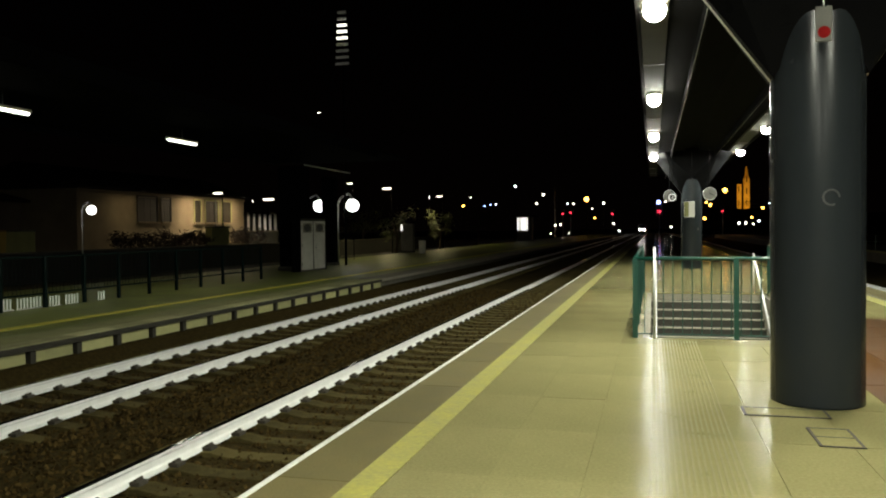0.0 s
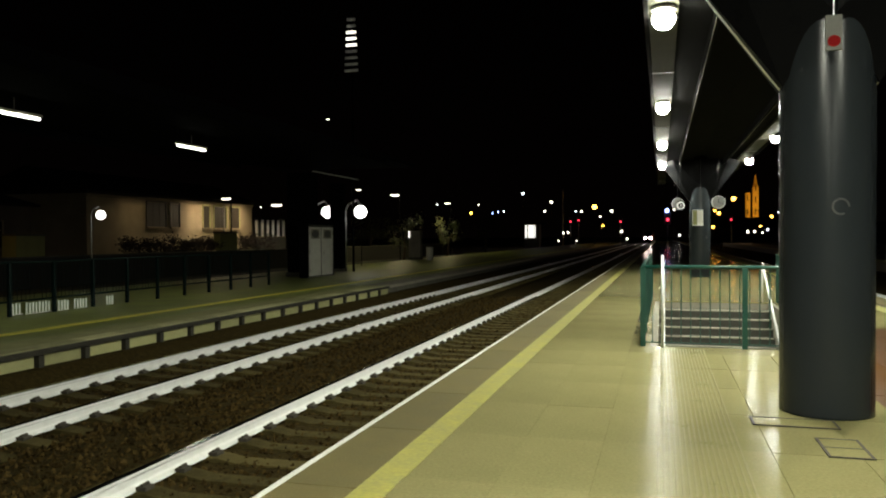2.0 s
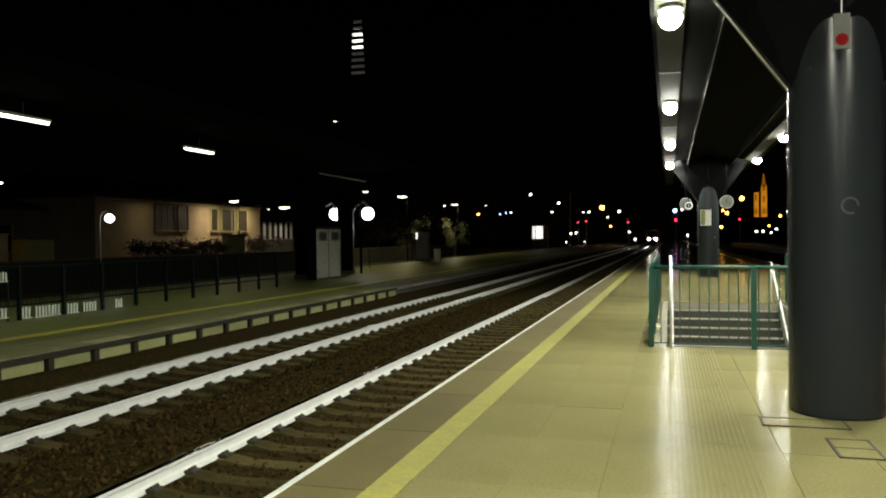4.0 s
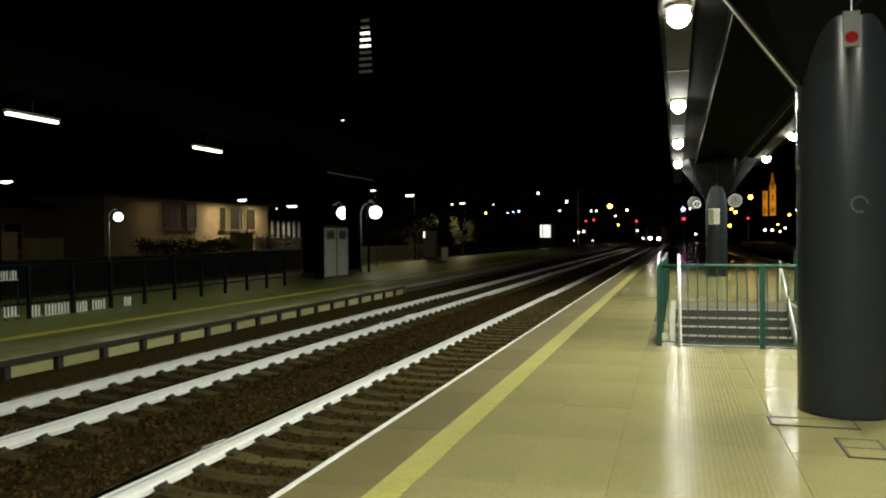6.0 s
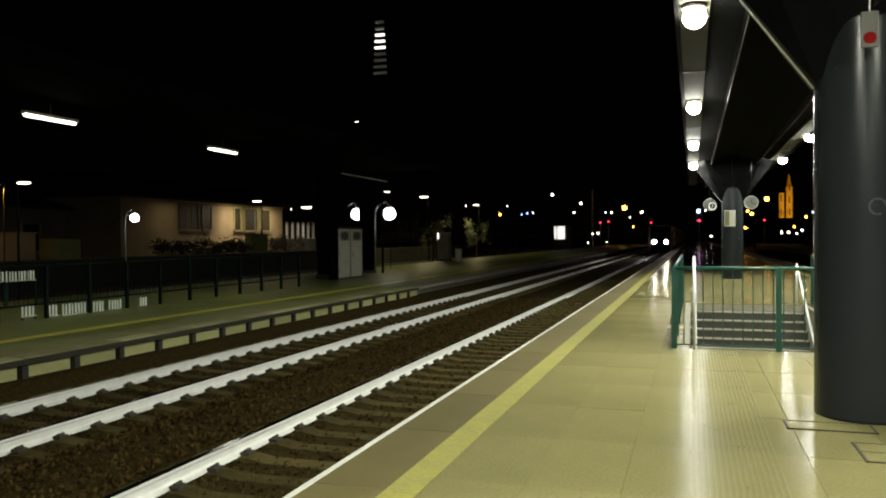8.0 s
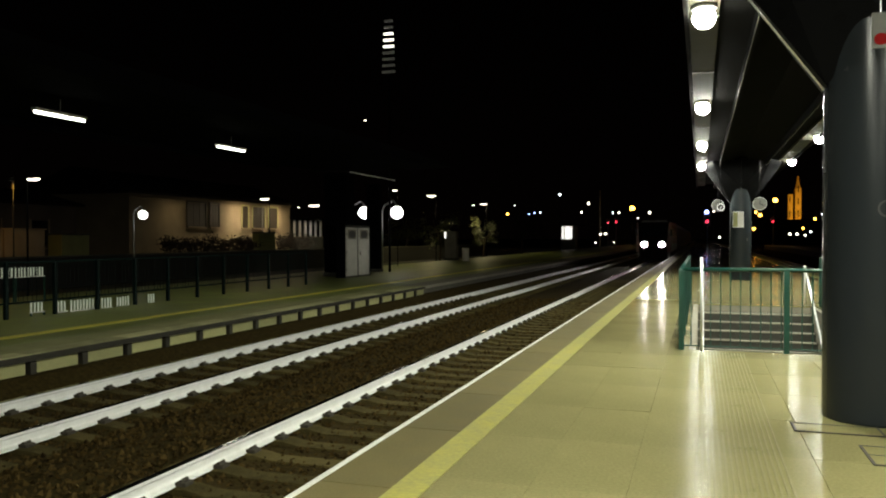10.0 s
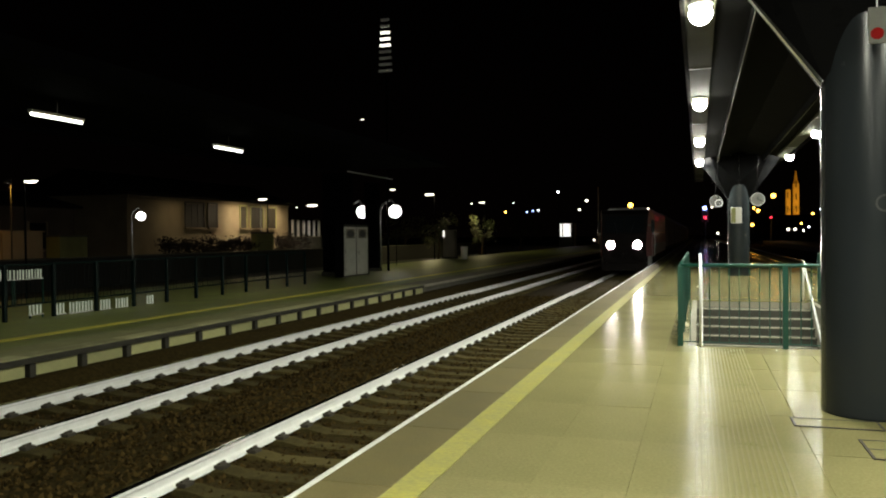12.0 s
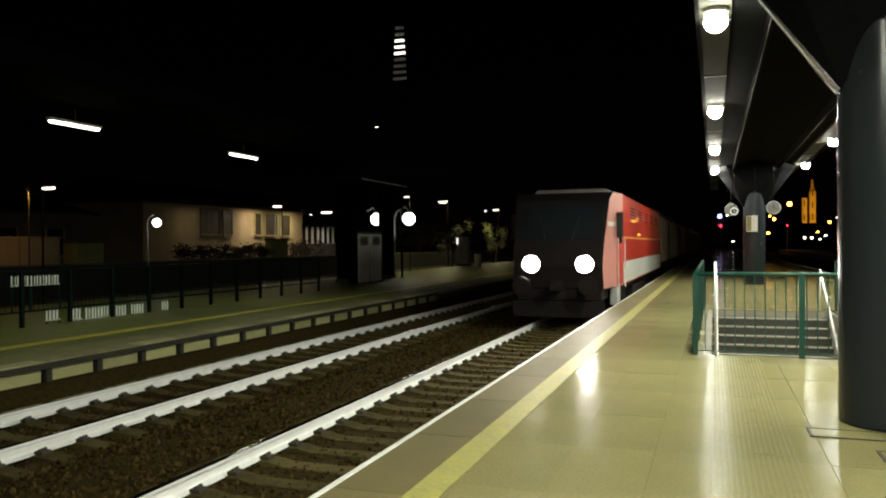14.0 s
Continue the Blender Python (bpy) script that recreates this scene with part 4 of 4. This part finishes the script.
def leafy(name, m, label, category, height, spread, n, seed, material, trunk=True):
    t = thing(name, m, label, category, "trees and shrubs")
    rnd = random.Random(seed)
    if trunk:
        part("trunk", tube((0, 0, 0), (0.05 * height, 0, height * 0.55), height * 0.03, height * 0.018, n=8), M_BARK, t)
        bm = bmesh.new()
        for k in range(6):
            a = rnd.uniform(0, 6.28)
            tube((0.03 * height, 0, height * rnd.uniform(0.35, 0.55)), (math.cos(a) * spread * 0.7, math.sin(a) * spread * 0.7, height * rnd.uniform(0.6, 0.9)), height * 0.012, height * 0.004, n=5, bm=bm)
        part("branchwork", bm, M_BARK, t)
    bm = bmesh.new()
    clumps = [(rnd.gauss(0, 0.45), rnd.gauss(0, 0.45), rnd.uniform(0.45, 1.0) if trunk else rnd.uniform(0.1, 0.9)) for _ in range(16)]
    for _ in range(n):
        cx, cy, cz = rnd.choice(clumps)
        p = Vector(((cx + rnd.gauss(0, 0.16)) * spread, (cy + rnd.gauss(0, 0.16)) * spread, max(0.05, (cz + rnd.gauss(0, 0.07))) * height))
        s = rnd.uniform(0.06, 0.14) * (height / 4) ** 0.5
        u = Vector((rnd.gauss(0, 1), rnd.gauss(0, 1), rnd.gauss(0, 1))).normalized()
        v = u.orthogonal().normalized()
        bm.faces.new([bm.verts.new(p + q) for q in (u * s, v * s * 0.5, -u * s, -v * s * 0.5)])
    part("crown" if trunk else "leaves", bm, material, t)
    return t


leafy("tree", pose(-24.04, 72.00, -0.95), "small leafy tree lit by a street lamp, the far ones added as cover", "tree", 4.6, 1.7, 900, 1, M_LEAF)
leafy("tree", pose(-24.06, 88.00, -0.95), "small leafy tree lit by a street lamp, the far ones added as cover", "tree", 4.4, 1.8, 900, 2, M_LEAF)
leafy("tree", pose(10.50, 150.00, -0.95), "small leafy tree lit by a street lamp, the far ones added as cover", "tree", 6.0, 3.0, 900, 3, M_LEAF)
leafy("tree", pose(-38.28, 100.00, -0.95), "small leafy tree lit by a street lamp, the far ones added as cover", "tree", 5.0, 3.0, 900, 4, M_LEAF)
leafy("tree", pose(-26.60, 120.00, -0.95), "small leafy tree lit by a street lamp, the far ones added as cover", "tree", 6.0, 3.0, 900, 5, M_LEAF)
# last three: added as cover, where the church's base lies in the dark
leafy("tree", pose(31.17, 330.00, -0.95), "small leafy tree lit by a street lamp, the far ones added as cover", "tree", 13.0, 9.0, 900, 6, M_LEAF)
leafy("tree", pose(38.60, 340.00, -0.95), "small leafy tree lit by a street lamp, the far ones added as cover", "tree", 12.0, 9.0, 900, 7, M_LEAF)
leafy("tree", pose(42.04, 330.00, -0.95), "small leafy tree lit by a street lamp, the far ones added as cover", "tree", 13.0, 8.0, 900, 8, M_LEAF)
for k in range(8):
    leafy("shrub", pose(-34.6 + 0.5 * (k % 2), 45.5 + 2.4 * k, -0.95), "dark reddish shrub in front of the house", "shrub", 2.7 + 0.2 * (k % 3), 1.9, 1500, 40 + k, M_HEDGE, trunk=False)

bw = thing("boundary_wall", pose(-31.0, 0, -0.95), "low dark boundary wall behind the opposite platform", "wall", kind="structure")
part("wall_body", box(-0.15, 0.15, 15, 110, 0, 1.55, 0.02), M_DARKWALL, bw)
part("wall_cap", box(-0.2, 0.2, 15, 110, 1.55, 1.63, 0.01), M_DARKCONC, bw)

# hedge-green box and bins by the house
bx = thing("utility_box", pose(-33.00, 54.72, -0.95, 0, 0, 60), "greenish utility box beside the tracks", "utility box")
part("body", box(-0.75, 0.75, -0.5, 0.5, 0, 2.9, 0.04), M_GREENBOX, bx)
part("lid", box(-0.8, 0.8, -0.55, 0.55, 2.9, 3.0, 0.02), M_DARKCONC, bx)

# far platform beyond the right-hand track
rp = thing("platform_right", pose(0, 0, 0), "dark platform beyond the right-hand track", "platform", kind="structure")
part("body", box(13.9, 19.0, -25, 200, -0.95, -0.1), M_CONCRETE, rp)
part("edge_trim", box(13.86, 14.0, -25, 200, -0.2, -0.08), M_PANEL, rp)
part("rail", tube((14.6, 20, 0.9), (14.6, 90, 0.9), 0.03, n=8), M_GREEN, rp)
part("rail", tube((14.6, 20, 0.45), (14.6, 90, 0.45), 0.03, n=8), M_GREEN, rp)
for k in range(24):
    part("rail_post", tube((14.6, 20 + 3 * k, -0.1), (14.6, 20 + 3 * k, 0.9), 0.03, n=6), M_GREEN, rp)

# floodlit church towers
ch = thing("church_towers", pose(45.3, 420.0, -0.95), "floodlit orange church towers beyond the station", "church")
part("tower", box(-1.4, 1.4, -1.5, 1.5, 0, 27, 0.1), M_TOWER, ch)
part("spire", lathe([(1.3, 27), (0.8, 29), (0.25, 33)], 8), M_TOWER, ch)
part("tower", box(-4.6, -2.4, -1.5, 1.5, 0, 24, 0.1), M_TOWER, ch)
part("nave", box(-4.9, 6, 1.7, 20, 0, 8, 0.1), M_TOWER, ch)
for zz in (13, 19, 25):
    part("belfry_opening", box(-0.28, 0.28, -1.56, -1.51, zz, zz + 3), M_SHUTTER, ch)
for zz in (13, 20):
    part("belfry_opening", box(-3.95, -3.5, -1.56, -1.51, zz, zz + 3), M_SHUTTER, ch)
fx = thing("floodlight", pose(*(Vector((45.3, 420.0, -0.95)) + Vector((-2, -30.6, 0)))), "floodlight on the ground before the church", "floodlight")
part("body", box(-0.4, 0.4, -0.3, 0.1, 0.9, 1.6, 0.03), M_DARKCONC, fx)
part("stand", box(-0.1, 0.1, -0.2, 0.0, 0, 0.9), M_POLE, fx)
db = thing("distant_building", pose(14, 300, -0.95), "long dark building on the skyline", "building")
part("wall", box(0, 34, 0, 10, 0, 8.6, 0.05), M_DARKWALL, db)
part("wall", box(34.1, 70, 1, 11, 0, 7.2, 0.05), M_DARKWALL, db)
part("roof", box(-0.5, 34.3, -0.5, 10.5, 8.6, 9.1, 0.05), M_ROOF, db)
for k in range(9):
    w = part("window", box(1.5 + 3.6 * k, 3.0 + 3.6 * k, -0.06, -0.003, 4.6, 6.6), M_GLASS, db)
    part("sill", box(1.4 + 3.6 * k, 3.1 + 3.6 * k, -0.15, -0.003, 4.4, 4.58), M_DARKCONC, w)
fl = bpy.data.lights.new("floodlight", "SPOT")
fl.energy, fl.color, fl.spot_size, fl.shadow_soft_size = 48000, (1.0, 0.47, 0.05), radians(75), 0.5
flo = new("floodlight", fl)
flo.matrix_world = look(Vector((45.3, 420.0, -0.95)) + Vector((-2, -30, 2)), Vector((45.3, 420.0, -0.95)) + Vector((-2, 0, 17)))

# ---------------------------------------------------------------- the train
def wheelset(parent, y, gauge=0.7535):
    for s in (-1, 1):
        w = part("wheel", lathe([(0.55, -0.065), (0.625, -0.06), (0.61, 0.065), (0.3, 0.05)], 24), M_LOCODARK, parent, smooth=False)
        w.matrix_basis = pose(s * gauge, y, 0.62, 0, 90, 0)


def barrel(r, r_out, depth, n):
    """An open pipe along z from -depth to 0, closed at its back."""
    bm = bmesh.new()
    rings = [[bm.verts.new((q * math.cos(2 * math.pi * i / n), q * math.sin(2 * math.pi * i / n), z)) for i in range(n)] for q, z in ((r, -depth), (r, 0), (r_out, 0), (r_out, -depth - 0.02))]
    for a, b in zip(rings, rings[1:]):
        for i in range(n):
            bm.faces.new((a[i], b[i], b[(i + 1) % n], a[(i + 1) % n]))
    bm.faces.new(rings[0]), bm.faces.new(rings[3][::-1])
    return bm


def bore(ob, cutters):
    """Cut holes through a mesh."""
    for c in cutters:
        me = bpy.data.meshes.new("cutter")
        c.to_mesh(me)
        c.free()
        tool = new("cutter", me)
        tool.parent = ob.parent
        mod = ob.modifiers.new("bore", "BOOLEAN")
        mod.operation, mod.solver, mod.object = "DIFFERENCE", "EXACT", tool
        bpy.context.view_layer.update()
        cut = bpy.data.meshes.new_from_object(ob.evaluated_get(bpy.context.evaluated_depsgraph_get()))
        ob.modifiers.clear()
        ob.data = cut
        bpy.data.objects.remove(tool)


def cab_taper(bm):
    """Narrow whatever lies in the cab towards its front."""
    for v in bm.verts:
        if v.co.y < 2.2:
            v.co.x *= 0.80 + 0.20 * max(0.0, v.co.y) / 2.2
    return bm


def locomotive():
    l = thing("locomotive", pose(TRACK_X[0], 300, RAIL_Z), "red electric locomotive with dark front, grey band and bright headlamps", "locomotive")
    W = 1.485
    nose = [(0.16, 0.95), (0.05, 1.55), (0.22, 2.15), (0.78, 3.34), (1.15, 3.56), (2.2, 3.56), (2.2, 0.95)]
    bm = cab_taper(prism(nose, -W, W, "x"))
    bmesh.ops.triangulate(bm, faces=[f for f in bm.faces if len(f.verts) > 4])
    bm.normal_update()
    for f in bm.faces:
        if f.calc_center_median().y < 1.0 and f.normal.y < -0.35:
            f.material_index = 1
    cab = part("cab", bm, [M_LOCOPALE, M_LOCODARK], l, "pale red cab with a dark front")
    bore(cab, [tube((s * 0.72, -0.5, 1.60), (s * 0.72, 1.50, 1.60), 0.255, n=28) for s in (-1, 1)])
    side = [(2.203, 0.95), (2.203, 3.56), (17.8, 3.56), (18.2, 3.34), (18.75, 2.15), (18.9, 1.55), (18.8, 0.95)]
    part("body", prism(side, -W, W, "x", 0.03), M_LOCO, l, "red painted body shell")
    part("roof", prism([(-1.2, 3.54), (1.2, 3.54), (1.0, 3.74), (-1.0, 3.74)], 2.3, 17.3, "y", 0.03), M_LOCOROOF, l)
    for s in (-1, 1):
        part("side_band", box(*sorted((s * (W + 0.004), s * (W - 0.02))), 2.3, 18.5, 1.0, 1.62), M_LOCOGREY, l, "pale grey side band")
        part("white_stripe", cab_taper(box(*sorted((s * (W + 0.004), s * (W - 0.02))), 0.62, 1.40, 2.62, 2.74)), M_WHITE, l, "white stripe on the cab")
        d = part("cab_door", cab_taper(box(*sorted((s * (W + 0.012), s * (W - 0.03))), 1.55, 2.15, 1.0, 3.05, 0.006)), M_LOCO, l)
        part("door_window", cab_taper(box(*sorted((s * (W + 0.018), s * (W - 0.01))), 1.64, 2.06, 2.15, 2.9)), M_GLASS, d)
        for yy in (1.48, 2.24):
            part("handrail", cab_taper(tube((s * (W + 0.06), yy, 0.9), (s * (W + 0.06), yy, 2.3), 0.018, n=6)), M_STEEL, l)
        part("mirror", cab_taper(box(*sorted((s * (W + 0.03), s * (W + 0.22))), 1.36, 1.46, 2.3, 3.0, 0.02)), M_BLACK, l)
        part("mirror_arm", cab_taper(tube((s * (W - 0.02), 1.41, 2.65), (s * (W + 0.05), 1.41, 2.65), 0.02, n=6)), M_BLACK, l)
        for k in range(5):
            g = part("air_grille", box(*sorted((s * (W + 0.008), s * (W - 0.02))), 4.2 + 2.6 * k, 6.0 + 2.6 * k, 2.85, 3.35, 0.01), M_LOCO, l)
            for q in range(4):
                part("louvre", box(*sorted((s * (W + 0.016), s * (W + 0.006))), 4.25 + 2.6 * k, 5.95 + 2.6 * k, 2.92 + 0.1 * q, 2.96 + 0.1 * q), M_LOCODARK, g)
        part("sill_line", box(*sorted((s * (W + 0.006), s * (W - 0.02))), 2.3, 18.5, 2.28, 2.34), M_YELSTRIPE, l, "thin orange line")
        h = part("headlamp_housing", barrel(0.225, 0.25, 0.72, 28), M_BLACK, l, "black round headlamp barrel")
        h.matrix_basis = pose(s * 0.72, 0.03, 1.60, 90, 0, 0)
        part("headlamp_lens", lathe([(0.222, -0.68), (0.20, -0.645), (0.12, -0.615), (0.03, -0.605)], 28), M_HEAD, h, "blazing white headlamp", smooth=True)
        m = part("marker_lamp", tube((s * 1.02, 0.10, 1.58), (s * 1.02, 0.03, 1.58), 0.06, n=14), M_GLASS, l)
        b = part("buffer", tube((s * 0.875, 0.15, 1.05), (s * 0.875, -0.42, 1.05), 0.10, n=14), M_LOCODARK, l)
        part("buffer_plate", tube((s * 0.875, -0.42, 1.05), (s * 0.875, -0.47, 1.05), 0.24, n=20), M_LOCODARK, b)
    # windscreen lies on the sloping front
    n = Vector((0, -(3.34 - 2.15), 0.78 - 0.22)).normalized()
    a, b2 = Vector((0, 0.22, 2.15)), Vector((0, 0.78, 3.34))
    for s in (-1, 1):
        bm = bmesh.new()
        vs = []
        for p in (a.lerp(b2, 0.10), a.lerp(b2, 0.88)):
            for sx in (0.02, 1.06):
                for o in (0.004, 0.025):
                    vs.append(bm.verts.new(p + n * o + Vector((s * sx, 0, 0))))
        bmesh.ops.convex_hull(bm, input=vs)
        w = part("windscreen", bm, M_GLASS, l, "dark sloping windscreen")
        q0, q1 = a.lerp(b2, 0.06) + n * 0.04, a.lerp(b2, 0.60) + n * 0.04
        part("wiper", tube(q0 + Vector((s * 0.35, 0, 0)), q1 + Vector((s * 0.55, 0, 0)), 0.012, n=6), M_BLACK, w)
    part("coupling", box(-0.12, 0.12, -0.45, 0.3, 0.9, 1.15, 0.03), M_LOCODARK, l)
    part("snow_plough", prism([(-1.2, 0.18), (1.2, 0.18), (1.25, 0.62), (-1.25, 0.62)], 0.0, 0.12, "y", 0.02), M_LOCODARK, l)
    part("underframe", box(-1.15, 1.15, 0.2, 18.7, 0.62, 0.96, 0.03), M_LOCODARK, l)
    for s in (-1, 1):
        part("step_skirt", box(*sorted((s * 1.2, s * 1.40)), 1.5, 2.3, 0.42, 0.94, 0.02), M_LOCOGREY, l, "pale cab step")
    part("transformer_box", box(-1.3, 1.3, 7.0, 12.0, 0.25, 0.7, 0.05), M_LOCODARK, l)
    for by in (4.2, 14.7):
        part("bogie_frame", box(-1.15, 1.15, by - 2.0, by + 2.0, 0.35, 0.75, 0.06), M_LOCODARK, l)
        wheelset(l, by - 1.3), wheelset(l, by + 1.3)
    return l


def wagon():
    g = thing("freight_wagon", pose(TRACK_X[0], 330, RAIL_Z), "dark brown covered freight wagon with ribbed sides", "freight wagon", "freight wagons")
    W = 1.42
    part("body", prism([(-W, 1.15), (W, 1.15), (W, 3.45), (1.1, 3.85), (0, 4.0), (-1.1, 3.85), (-W, 3.45)], 0.5, 14.3, "y", 0.02), M_WAGON, g)
    for s in (-1, 1):
        for k in range(10):
            part("rib", box(*sorted((s * (W + 0.045), s * (W - 0.01))), 0.7 + 1.48 * k, 0.80 + 1.48 * k, 1.2, 3.45, 0.008), M_WAGON, g)
        d = part("sliding_door", box(*sorted((s * (W + 0.07), s * (W + 0.046))), 5.6, 8.6, 1.2, 3.3, 0.01), M_WAGON, g)
        part("door_bar", box(*sorted((s * (W + 0.10), s * (W + 0.071))), 7.0, 7.08, 1.2, 3.3), M_LOCODARK, d)
    part("underframe", box(-1.3, 1.3, 0.2, 14.6, 0.85, 1.14, 0.02), M_LOCODARK, g)
    for by in (2.6, 12.2):
        part("bogie_frame", box(-1.1, 1.1, by - 1.3, by + 1.3, 0.4, 0.8, 0.05), M_LOCODARK, g)
        wheelset(g, by - 0.9), wheelset(g, by + 0.9)
    for s in (-1, 1):
        part("buffer", tube((s * 0.875, 0.3, 1.05), (s * 0.875, -0.25, 1.05), 0.12, n=12), M_LOCODARK, g)
    return g


LOCO = locomotive()
FIRST = wagon()
WAGONS = [FIRST] + [copy_thing(FIRST, pose(TRACK_X[0], 330 + 15.2 * k, RAIL_Z)) for k in range(1, 9)]

# ---------------------------------------------------------------- paving of the near platform
TX, TY = 0.59, 1.19


def tile_mesh(gap, material):
    tm = box(gap / 2, TX - gap / 2, gap / 2, 1.2 - gap / 2, -0.03, 0.0)
    me = bpy.data.meshes.new("paving_tile")
    tm.to_mesh(me)
    tm.free()
    me.materials.append(material)
    return me


TILE, WIDE, TERRA = tile_mesh(0.0015, M_TILE), tile_mesh(0.004, M_TILE), tile_mesh(0.006, M_TERRA)
for i in range(10):
    for j in range(16):
        x, y = -1.60 + TX * i, 1.2 + 1.2 * j
        if x + TX > w0 - 0.05 and x < w1 and y + TY > w2 - 0.05 and y < w3:
            continue
        tilt = (random.gauss(0, 0.04), random.gauss(0, 0.04))
        kind = TERRA if i >= 6 and 6.0 < y < 14 else WIDE if i >= 4 and y < 10 else TILE
        share("paving_tile", kind, plat, pose(x, y, random.uniform(-0.0012, -0.0004), *tilt))
# fill the strips round the stairwell
bm = bmesh.new()
for a in ((-1.60 + TX * 2, w0, 10.8, 20.4), (w1, -1.60 + TX * 7, 10.8, 20.4), (w0, w1, 10.8, w2), (w0, w1, w3, 20.4)):
    box(*a, -0.03, -0.003, 0, bm)
part("filler_paving", bm, M_TILE_FAR, plat)
rib = box(-0.008, 0.008, 0, 9.9, -0.002, 0.0016, 0.0006)
RIB = bpy.data.meshes.new("tactile_rib")
rib.to_mesh(RIB)
rib.free()
RIB.materials.append(M_TACTILE)
for k in range(16):
    share("tactile_rib", RIB, plat, pose(-0.02 + 0.038 * k, 1.3, 0))


# ---------------------------------------------------------------- what moves
def motions():
    way = [(0, 300), (1.5, 262), (3, 222), (5.5, 157), (6.5, 134), (7.5, 113), (8.2, 99.5), (9.25, 81), (10.3, 66.5), (11, 57.3), (11.5, 50.8), (12, 44.3), (12.5, 38.0), (13, 31.8), (13.5, 26.1), (14, 20.7)]
    walk(LOCO, [(t, pose(TRACK_X[0], y, RAIL_Z)) for t, y in way])
    for k, g in enumerate(WAGONS):
        walk(g, [(t, pose(TRACK_X[0], y + 19.4 + 15.2 * k, RAIL_Z)) for t, y in way])


motions()
